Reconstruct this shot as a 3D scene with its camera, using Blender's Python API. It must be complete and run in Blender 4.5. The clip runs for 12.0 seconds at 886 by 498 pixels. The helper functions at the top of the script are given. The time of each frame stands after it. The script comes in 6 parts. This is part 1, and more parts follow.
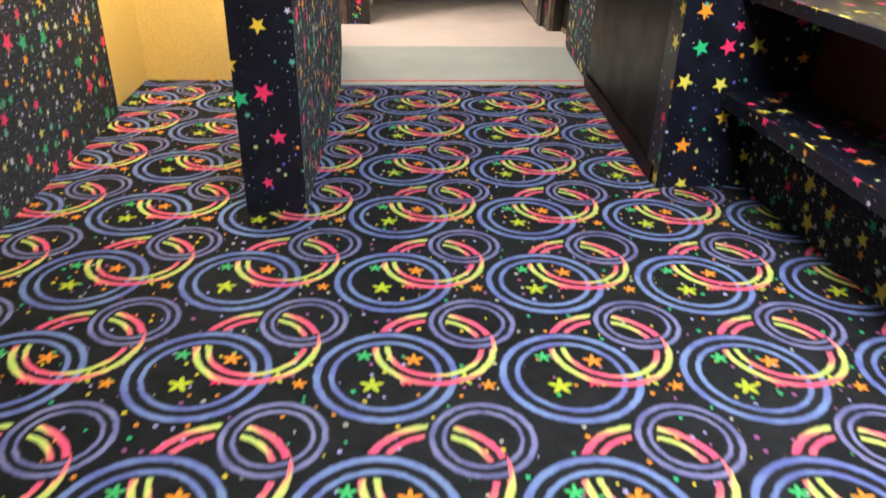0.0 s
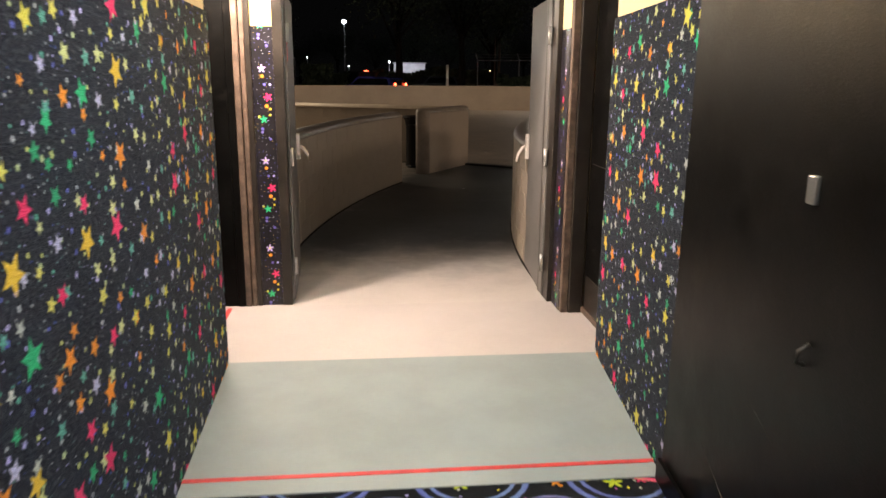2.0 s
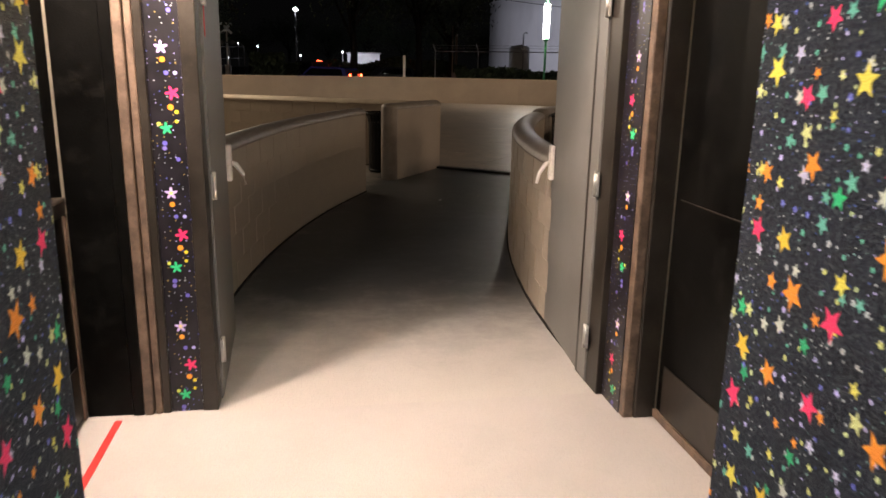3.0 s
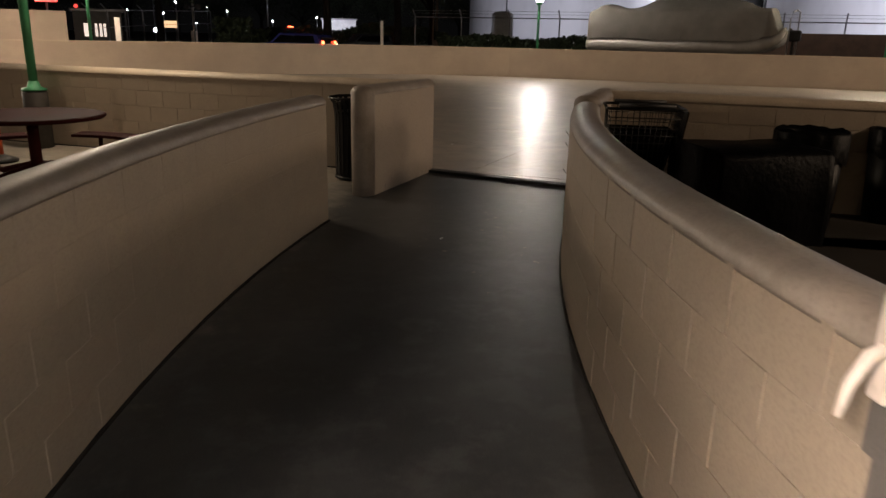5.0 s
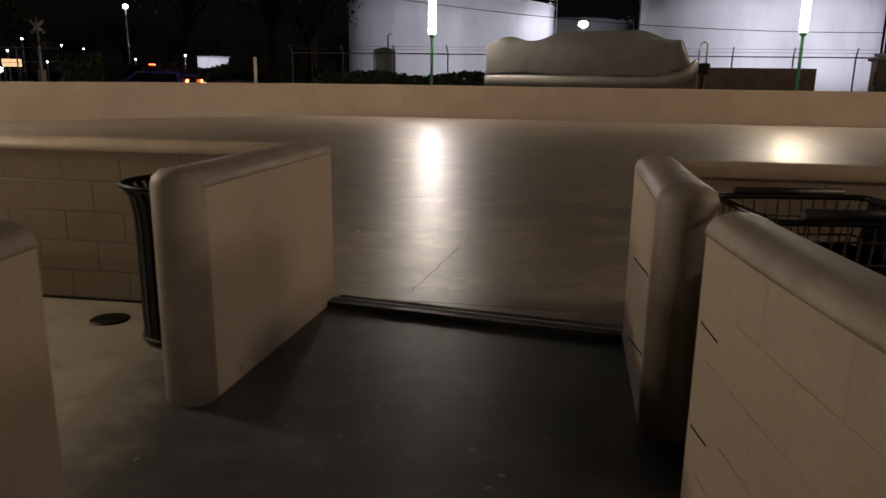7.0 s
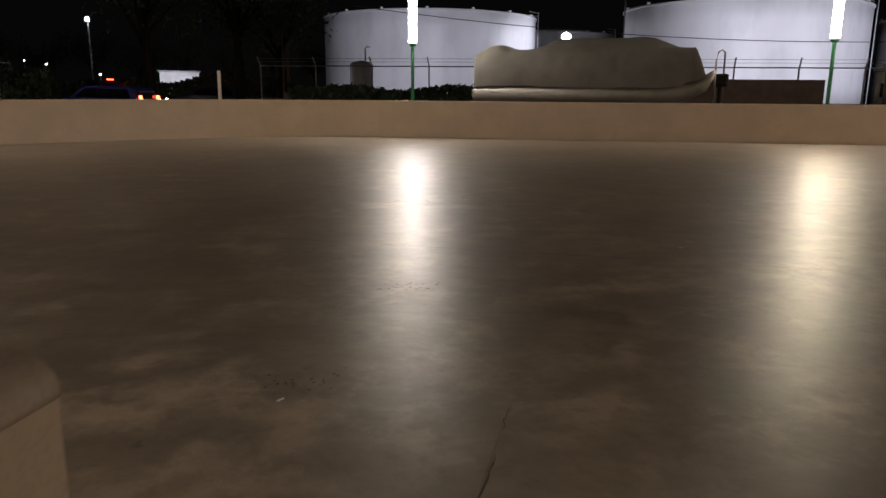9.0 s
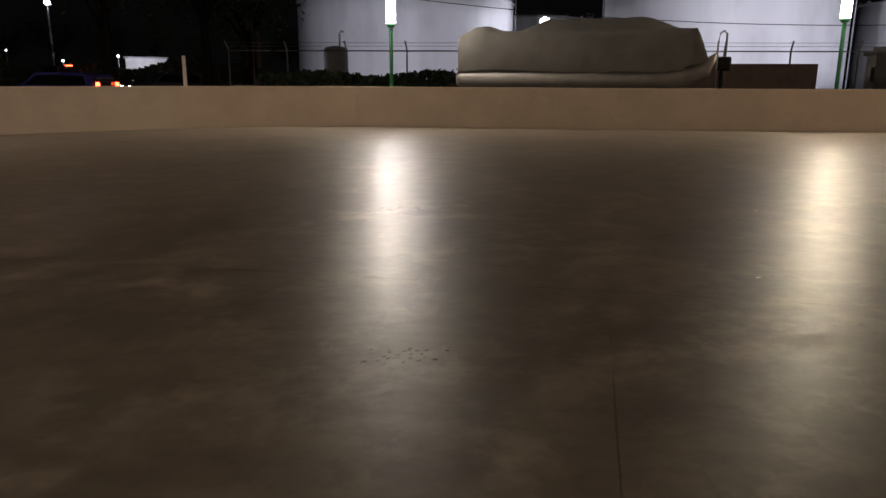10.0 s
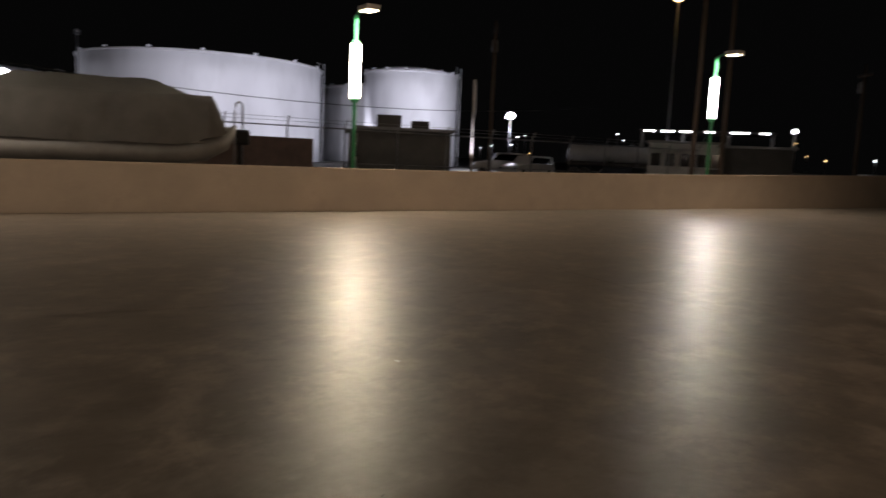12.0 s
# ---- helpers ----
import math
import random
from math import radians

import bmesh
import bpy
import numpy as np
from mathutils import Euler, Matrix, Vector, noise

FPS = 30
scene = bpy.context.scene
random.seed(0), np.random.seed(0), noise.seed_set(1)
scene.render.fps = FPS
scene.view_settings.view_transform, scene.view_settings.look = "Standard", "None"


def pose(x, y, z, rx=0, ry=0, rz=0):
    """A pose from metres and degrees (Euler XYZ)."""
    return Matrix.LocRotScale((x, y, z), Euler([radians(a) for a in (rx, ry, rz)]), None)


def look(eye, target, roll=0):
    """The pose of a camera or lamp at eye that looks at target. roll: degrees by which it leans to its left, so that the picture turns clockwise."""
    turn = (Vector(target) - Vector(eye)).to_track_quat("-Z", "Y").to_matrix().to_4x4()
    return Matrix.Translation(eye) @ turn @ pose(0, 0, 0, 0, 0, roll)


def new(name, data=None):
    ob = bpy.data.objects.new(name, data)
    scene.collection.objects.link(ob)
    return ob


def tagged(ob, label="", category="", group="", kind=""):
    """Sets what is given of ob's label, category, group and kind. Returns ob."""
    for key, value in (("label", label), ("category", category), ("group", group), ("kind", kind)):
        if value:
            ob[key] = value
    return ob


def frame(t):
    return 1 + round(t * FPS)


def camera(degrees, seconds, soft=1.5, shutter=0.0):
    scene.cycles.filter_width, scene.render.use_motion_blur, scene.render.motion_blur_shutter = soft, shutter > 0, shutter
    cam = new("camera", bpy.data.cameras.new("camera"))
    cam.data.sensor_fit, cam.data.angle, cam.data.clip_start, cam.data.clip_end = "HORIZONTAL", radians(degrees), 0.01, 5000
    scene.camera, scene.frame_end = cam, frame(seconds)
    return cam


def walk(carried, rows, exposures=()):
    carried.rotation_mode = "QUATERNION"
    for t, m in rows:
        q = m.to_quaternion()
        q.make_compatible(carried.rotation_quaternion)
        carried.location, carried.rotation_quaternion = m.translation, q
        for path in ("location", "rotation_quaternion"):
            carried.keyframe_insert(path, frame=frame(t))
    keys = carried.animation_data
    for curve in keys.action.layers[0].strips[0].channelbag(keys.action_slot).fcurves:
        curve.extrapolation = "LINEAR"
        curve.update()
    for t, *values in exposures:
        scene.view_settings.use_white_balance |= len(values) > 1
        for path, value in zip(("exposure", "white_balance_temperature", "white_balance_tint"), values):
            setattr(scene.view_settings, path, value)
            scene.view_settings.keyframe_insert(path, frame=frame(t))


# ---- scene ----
cam = camera(62.8, 12.0, shutter=0.25)

# seconds, eye, target, roll
PATH = [
    (0, (-0.62, -0.048, 1.446), (-0.453, 1.714, 0.515), 1.4),
    (0.5, (-0.417, 0.603, 1.473), (-0.296, 2.454, 0.724), -0.1),
    (1, (-0.289, 1.258, 1.514), (-0.125, 3.168, 0.944), 0.0),
    (1.5, (-0.324, 2.092, 1.538), (-0.144, 4.024, 1.054), 0.3),
    (2, (-0.171, 2.83, 1.53), (0.029, 4.766, 1.068), 0.5),
    (2.5, (-0.143, 3.67, 1.509), (0.103, 5.601, 1.049), 0.7),
    (3, (-0.219, 4.545, 1.508), (0.105, 6.459, 1.026), 1.1),
    (5, (0.099, 7.608, 1.496), (0.478, 9.49, 0.934), 1.3),
    (5.5, (0.196, 8.511, 1.466), (0.626, 10.401, 0.975), 1.0),
    (6, (0.341, 9.537, 1.45), (0.873, 11.403, 0.969), 1.1),
    (6.5, (0.487, 10.395, 1.444), (1.084, 12.244, 0.969), 0.8),
    (7, (0.688, 11.329, 1.428), (1.368, 13.152, 0.965), 0.8),
    (7.5, (0.915, 12.139, 1.437), (1.662, 13.941, 0.996), 0.9),
    (9.5, (2.011, 15.413, 1.423), (2.74, 17.226, 0.996), 0.4),
    (10, (2.242, 16.26, 1.387), (3.029, 18.04, 0.926), 0.3),
    (10.5, (2.593, 17.173, 1.441), (3.511, 18.898, 1.012), 0.6),
    (11, (2.889, 17.841, 1.505), (4.121, 19.366, 1.107), 1.9),
    (11.5, (3.319, 18.666, 1.536), (4.793, 19.973, 1.196), 2.4),
    (12, (3.793, 19.174, 1.576), (5.556, 20.084, 1.319), 2.5),
]
# seconds, stops
EXPOSURES = [(0, 0.0), (3.2, 0.0), (4.4, 0.33), (5.2, 0.3), (6.2, 0.18), (7.0, 0.24), (7.7, 0.32), (9.3, 0.05), (10.5, -0.1), (12, -0.03)]
walk(cam, [(t, look(eye, target, roll)) for t, eye, target, roll in PATH], EXPOSURES)

# ---------------------------------------------------------------- world and lamps
world = bpy.data.worlds.new("night")
scene.world = world
world.use_nodes = True
wn = world.node_tree.nodes
wn["Background"].inputs[0].default_value = (0.8, 0.78, 0.8, 1)
wn["Background"].inputs[1].default_value = 0.0021


def lamp(name, kind, place, target, watts, color, size=0.3, size_y=None, spot=None):
    data = bpy.data.lights.new(name, kind)
    data.energy, data.color = watts, color
    if kind == "AREA":
        data.size = size
        if size_y:
            data.shape, data.size_y = "RECTANGLE", size_y
    else:
        data.shadow_soft_size = size
    if spot:
        data.spot_size, data.spot_blend = radians(spot), 0.6
    ob = new(name, data)
    ob.matrix_world = look(place, target)
    return ob


WARM, CREAM, WHITE, COOL = (1, 0.735, 0.515), (1, 0.86, 0.66), (1, 0.95, 0.86), (0.88, 0.87, 1.0)
# the vestibule's tube lamp, high along the west side beside the outer door
lamp("vestibule_lamp", "AREA", (-1.10, 7.30, 2.5), (1.1, 8.6, 0.6), 114, (1, 0.82, 0.71), 0.10, 0.4)
# second lamp added as fill for the low east wall further out
lamp("vestibule_lamp", "AREA", (-0.95, 6.90, 2.5), (1.1, 8.9, 0.6), 48, (1, 0.80, 0.66), 0.10, 0.4)
# ceiling panels of the hall and of the side room
lamp("hall_panel_lamp", "AREA", (0.6, 1.2, 2.66), (0.6, 1.2, 0), 200, (1.0, 0.98, 0.95), 1.2, 0.6)
lamp("hall_panel_lamp", "AREA", (0.0, 4.9, 2.66), (0.0, 4.9, 0), 40, (1.0, 0.98, 0.95), 0.6, 0.6)
lamp("side_room_lamp", "AREA", (-1.75, 4.7, 2.66), (-1.75, 4.7, 0), 115, (1, 0.86, 0.66), 0.6, 0.6)
# unseen fill lamps assumed on the building's outside wall, both sides of the door
lamp("facade_fill_lamp", "AREA", (-15.0, 8.2, 3.7), (-6.0, 30, 1), 110, WARM, 0.8, 0.4)
# flood head on the lamp post at the slab's west end
lamp("slab_flood_lamp", "AREA", (-13.2, 25.4, 5.0), (2.0, 36.0, 0.5), 900, WARM, 0.5, 0.3)
# three more unseen fill lamps to the east, overlapped to soften shadows
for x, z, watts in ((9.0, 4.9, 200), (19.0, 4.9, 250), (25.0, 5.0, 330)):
    lamp("facade_fill_lamp", "AREA", (x, 8.2, z), (14.0, 30, 1), watts, WARM, 1.6, 0.5)
# the patio's arm lamp
lamp("patio_lamp", "AREA", (-2.5, 17.5, 2.9), (-1.2, 16.0, 1.0), 62, (1, 0.8, 0.58), 0.2, 0.2)
# flood lamps of the tank yard
lamp("yard_flood_lamp", "SPOT", (57.2, 104.5, 8.6), (48, 116, 4), 2500, COOL, 0.4, spot=120)
lamp("yard_flood_lamp", "SPOT", (76.0, 50.6, 6.0), (86, 78, 5), 12000, COOL, 0.4, spot=110)
# added fill spot, unseen, that lights the first big tank from the front
lamp("yard_flood_lamp", "SPOT", (26.0, 78.0, 7.0), (42, 122, 6), 15500, COOL, 0.5, spot=95)
lamp("yard_flood_lamp", "SPOT", (82.0, 74.0, 3.2), (103, 84, 7), 1700, COOL, 0.4, spot=120)
# added fill spot, unseen, for the fronts of the tanks further east
lamp("yard_flood_lamp", "SPOT", (50.0, 62.0, 7.0), (76, 83, 6), 13000, COOL, 0.5, spot=95)
# lamps over the yard's cars and under the canopy
lamp("yard_mast_lamp", "SPOT", (77.4, 50.0, 6.4), (77.4, 50.0, 0), 15000, COOL, 0.3, spot=150)
lamp("canopy_lamp", "SPOT", (64.5, 29.3, 5.6), (64.5, 29.3, 0), 1500, COOL, 0.4, spot=125)

# ---------------------------------------------------------------- materials


class Nodes:
    """Short hand for building a node tree."""

    def __init__(self, name):
        self.mat = bpy.data.materials.new(name)
        self.mat.use_nodes = True
        self.tree = self.mat.node_tree
        self.bsdf = self.tree.nodes["Principled BSDF"]

    def add(self, kind, **inputs):
        n = self.tree.nodes.new(kind)
        for k, v in inputs.items():
            self.put(n.inputs[k.replace("_", " ")], v)
        return n

    def put(self, socket, v):
        if isinstance(v, bpy.types.NodeSocket):
            self.tree.links.new(v, socket)
        else:
            socket.default_value = v

    def math(self, op, a, b=None, c=None):
        n = self.tree.nodes.new("ShaderNodeMath")
        n.operation = op
        for i, v in enumerate((a, b, c)):
            if v is not None:
                self.put(n.inputs[i], v)
        return n.outputs[0]

    def vec(self, op, a, b=None):
        n = self.tree.nodes.new("ShaderNodeVectorMath")
        n.operation = op
        self.put(n.inputs[0], a)
        if b is not None:
            self.put(n.inputs[1], b)
        return n.outputs[1] if op in ("LENGTH", "DISTANCE", "DOT_PRODUCT") else n.outputs[0]

    def mix(self, f, a, b):
        n = self.tree.nodes.new("ShaderNodeMix")
        n.data_type = "RGBA"
        self.put(n.inputs[0], f)
        for s, v in ((n.inputs[6], a), (n.inputs[7], b)):
            self.put(s, v if isinstance(v, bpy.types.NodeSocket) else (*v[:3], 1))
        return n.outputs[2]

    def ramp(self, f, stops, constant=False):
        n = self.tree.nodes.new("ShaderNodeValToRGB")
        el = n.color_ramp.elements
        if constant:
            n.color_ramp.interpolation = "CONSTANT"
        while len(el) < len(stops):
            el.new(1.0)
        for e, (p, c) in zip(el, stops):
            e.position, e.color = p, (*c, 1)
        self.put(n.inputs[0], f)
        return n.outputs[0]

    def noise(self, scale, coords, detail=4.0, rough=0.55):
        n = self.add("ShaderNodeTexNoise", Scale=scale, Detail=detail, Roughness=rough)
        self.put(n.inputs["Vector"], coords)
        return n.outputs[0]

    def band(self, r, lo, hi, soft=0.0045):
        """1 where lo < r < hi."""
        return self.math("MULTIPLY", self.step(r, lo, soft), self.math("SUBTRACT", 1.0, self.step(r, hi, soft)))

    def step(self, v, edge, soft):
        n = self.tree.nodes.new("ShaderNodeMapRange")
        n.interpolation_type = "SMOOTHSTEP"
        self.put(n.inputs[0], v)
        n.inputs[1].default_value, n.inputs[2].default_value = edge - soft, edge + soft
        return n.outputs[0]

    def xyz(self, v):
        n = self.add("ShaderNodeSeparateXYZ")
        self.put(n.inputs[0], v)
        return n.outputs

    def bump(self, height, strength=0.3, distance=0.01):
        n = self.add("ShaderNodeBump", Strength=strength, Distance=distance)
        self.put(n.inputs["Height"], height)
        self.put(self.bsdf.inputs["Normal"], n.outputs[0])


def surface(name, color, rough=0.6, metal=0.0, spec=0.5, grain=60.0, stain=2.0, vary=0.25, bump=0.2, depth=0.003, rough_vary=0.1, dirt=None, stretch=(1, 1, 1)):
    """A surface with fine grain, larger stains and relief, at real size."""
    n = Nodes(name)
    geo = n.add("ShaderNodeTexCoord").outputs["Object"]
    rnd = n.add("ShaderNodeObjectInfo").outputs["Random"]
    off = n.add("ShaderNodeCombineXYZ", X=rnd, Y=n.math("MULTIPLY", rnd, 7.3))
    co = n.vec("MULTIPLY", n.vec("ADD", geo, n.vec("MULTIPLY", off.outputs[0], (9, 9, 9))), stretch)
    fine, wide = n.noise(grain, co, 3), n.noise(stain, co, 5, 0.6)
    dark = tuple(c * (1 - vary) for c in color)
    light = tuple(min(1, c * (1 + vary * 0.8)) for c in color)
    col = n.mix(n.step(wide, 0.5, 0.22), dark, light)
    col = n.mix(n.math("MULTIPLY", n.step(fine, 0.56, 0.14), 0.35), col, tuple(c * 0.6 for c in color))
    if dirt:
        col = n.mix(n.math("MULTIPLY", n.step(n.noise(stain * 2.7, co, 6, 0.7), 0.6, 0.1), 0.6), col, dirt)
    n.put(n.bsdf.inputs["Base Color"], col)
    n.put(n.bsdf.inputs["Roughness"], n.math("ADD", rough - rough_vary, n.math("MULTIPLY", wide, 2 * rough_vary)))
    n.bsdf.inputs["Metallic"].default_value = metal
    n.bsdf.inputs["Specular IOR Level"].default_value = spec
    if bump:
        n.bump(n.math("ADD", fine, n.math("MULTIPLY", wide, 1.5)), bump, depth)
    return n.mat


def glow(name, color, strength):
    n = Nodes(name)
    n.bsdf.inputs["Base Color"].default_value = (0.8, 0.8, 0.8, 1)
    n.bsdf.inputs["Emission Color"].default_value = (*color, 1)
    n.bsdf.inputs["Emission Strength"].default_value = strength
    return n.mat


PINK, YELLOW, GREEN, ORANGE, LILAC = (0.85, 0.04, 0.16), (0.75, 0.6, 0.04), (0.03, 0.5, 0.2), (0.85, 0.3, 0.03), (0.42, 0.4, 0.8)


def star_layer(n, co, col, cell, radius, keep, palette, inner=0.42, turn=True):
    """Lays randomly strewn five-pointed stars over col; co is in metres."""
    v = n.add("ShaderNodeTexVoronoi", Scale=1.0 / cell, Randomness=0.72)
    v.voronoi_dimensions = "2D"
    n.put(v.inputs["Vector"], co)
    d = n.xyz(n.vec("SUBTRACT", co, v.outputs["Position"]))
    rnd = n.xyz(v.outputs["Color"])
    r = n.math("SQRT", n.math("ADD", n.math("MULTIPLY", d[0], d[0]), n.math("MULTIPLY", d[1], d[1])))
    ang = n.math("ARCTAN2", d[0], d[1])
    if turn:
        ang = n.math("ADD", ang, n.math("MULTIPLY", rnd[2], 0.9))
    fifth = 2 * math.pi / 5
    a = n.math("ABSOLUTE", n.math("SUBTRACT", n.math("FLOORED_MODULO", n.math("ADD", ang, fifth / 2 + 20 * fifth), fifth), fifth / 2))
    s = math.sin(fifth / 2)
    edge = n.math("ADD", n.math("DIVIDE", n.math("SINE", n.math("SUBTRACT", fifth / 2, a)), s), n.math("DIVIDE", n.math("SINE", a), s * inner))
    size = n.math("MULTIPLY_ADD", rnd[1], 0.5 * radius, 0.6 * radius)
    q = n.math("DIVIDE", n.math("MULTIPLY", r, edge), size)
    mask = n.math("MULTIPLY", n.math("SUBTRACT", 1.0, n.step(q, 1.0, 0.12)), n.math("LESS_THAN", rnd[0], keep))
    k = len(palette)
    paint = n.ramp(n.math("FRACT", n.math("MULTIPLY", rnd[0], 37.7)), [(i / k, c) for i, c in enumerate(palette)], True)
    return n.mix(mask, col, paint)


def star_material(name, rough, base=(0.004, 0.005, 0.010), big=0.21, pile=0.6, specks=1.0, size=0.05, mid=0.029):
    """Black wall covering printed with coloured stars and specks."""
    n = Nodes(name)
    uv = n.add("ShaderNodeTexCoord").outputs["UV"]
    weave = n.noise(46, n.vec("MULTIPLY", uv, (1, 2.2, 1)), 4, 0.65)
    base_col = n.mix(n.step(n.noise(9, uv, 4), 0.5, 0.2), base, tuple(c * 2.0 for c in base))
    if pile:
        base_col = n.mix(n.math("MULTIPLY", n.step(weave, 0.55, 0.07), 0.85), base_col, (0.036, 0.043, 0.054))
        wob = n.noise(30, uv, 2)
        uv = n.vec("ADD", uv, n.vec("MULTIPLY", n.add("ShaderNodeCombineXYZ", X=n.math("SUBTRACT", wob, 0.5), Y=n.math("SUBTRACT", weave, 0.5)).outputs[0], (0.014, 0.014, 0)))
    pale = (0.38, 0.42, 0.46)
    col = star_layer(n, uv, base_col, 0.024, 0.004, 0.30 * specks, [LILAC, (0.05, 0.1, 0.4), pale, (0.16, 0.3, 0.3), pale], 0.8)
    col = star_layer(n, n.vec("ADD", uv, (3.1, 1.7, 0)), col, 0.06, 0.0115, 0.5 * specks, [(0.55, 0.6, 0.2), pale, LILAC, (0.1, 0.4, 0.3), (0.12, 0.14, 0.6), (0.5, 0.62, 0.3)], 0.6)
    col = star_layer(n, n.vec("ADD", uv, (7.7, 5.2, 0)), col, 0.11, mid, 0.78 * specks, [(0.7, 0.66, 0.14), (0.03, 0.4, 0.17), (0.5, 0.5, 0.72), ORANGE, (0.62, 0.68, 0.3), (0.5, 0.55, 0.5), (0.12, 0.42, 0.34)], 0.45)
    col = star_layer(n, n.vec("ADD", uv, (1.3, 9.1, 0)), col, big, size, 0.8, [PINK, (0.8, 0.55, 0.05), PINK, GREEN, ORANGE, (0.72, 0.66, 0.1)], 0.44)
    n.put(n.bsdf.inputs["Base Color"], col)
    n.bsdf.inputs["Roughness"].default_value = rough
    n.bsdf.inputs["Specular IOR Level"].default_value = 0.06 if pile else 0.4
    if pile:
        n.bsdf.inputs["Sheen Weight"].default_value = 0.11
        n.bsdf.inputs["Sheen Roughness"].default_value = 0.45
        n.bsdf.inputs["Sheen Tint"].default_value = (0.75, 0.85, 1.0, 1)
        n.bump(n.math("ADD", n.noise(420, uv, 2), n.math("MULTIPLY", weave, 3.5)), 0.8, 0.007)
    return n.mat


def strip_material(shift):
    """Black laminate strip: pink, green and lilac stars with dots, repeating every 0.586 m up the strip."""
    n = Nodes("star_strip_laminate")
    uv = n.add("ShaderNodeTexCoord").outputs["UV"]
    p = n.xyz(uv)
    base = n.mix(n.step(n.noise(11, uv, 4), 0.5, 0.2), (0.007, 0.006, 0.008), (0.016, 0.013, 0.018))
    col = star_layer(n, uv, base, 0.022, 0.0036, 0.5, [LILAC, (0.4, 0.3, 0.1), (0.38, 0.42, 0.46), (0.10, 0.12, 0.4)], 0.8)
    span = 0.586
    motif = [(0.014, 0.221, 0.029, PINK, 0.35), (-0.018, 0.080, 0.026, (0.04, 0.55, 0.22), 0.1), (-0.018, 0.399, 0.027, (0.55, 0.42, 0.8), 0.0), (-0.018, 0.400, 0.011, (0.85, 0.7, 0.2), 0.0),
             (0.004, 0.165, 0.012, ORANGE, 2), (0.026, 0.146, 0.008, YELLOW, 2), (0.024, 0.108, 0.007, YELLOW, 2), (-0.046, 0.098, 0.008, (0.6, 0.65, 0.1), 2), (-0.016, 0.352, 0.011, ORANGE, 2),
             (-0.028, 0.020, 0.010, (0.14, 0.12, 0.5), 2), (0.020, 0.540, 0.009, (0.14, 0.12, 0.5), 2), (-0.030, 0.585, 0.009, (0.2, 0.16, 0.5), 2), (0.030, 0.300, 0.008, LILAC, 2), (-0.004, 0.300, 0.009, (0.14, 0.12, 0.5), 2)]
    for cx, cz, rad, paint, turn in motif:
        dx = n.math("SUBTRACT", p[0], shift + cx)
        dz = n.math("SUBTRACT", n.math("FLOORED_MODULO", n.math("ADD", n.math("SUBTRACT", p[1], cz), span / 2 + 4 * span), span), span / 2)
        r = n.math("SQRT", n.math("ADD", n.math("MULTIPLY", dx, dx), n.math("MULTIPLY", dz, dz)))
        if turn == 2:
            mask = n.math("SUBTRACT", 1.0, n.step(r, rad, 0.0015))
        else:
            ang = n.math("ADD", n.math("ARCTAN2", dx, dz), turn)
            mask = n.math("SUBTRACT", 1.0, n.step(n.math("DIVIDE", r, n.math("MULTIPLY_ADD", n.math("COSINE", n.math("MULTIPLY", ang, 5.0)), 0.3 * rad, 0.68 * rad)), 1.0, 0.1))
        col = n.mix(mask, col, paint)
    n.put(n.bsdf.inputs["Base Color"], col)
    n.bsdf.inputs["Roughness"].default_value = 0.34
    n.bsdf.inputs["Specular IOR Level"].default_value = 0.4
    return n.mat


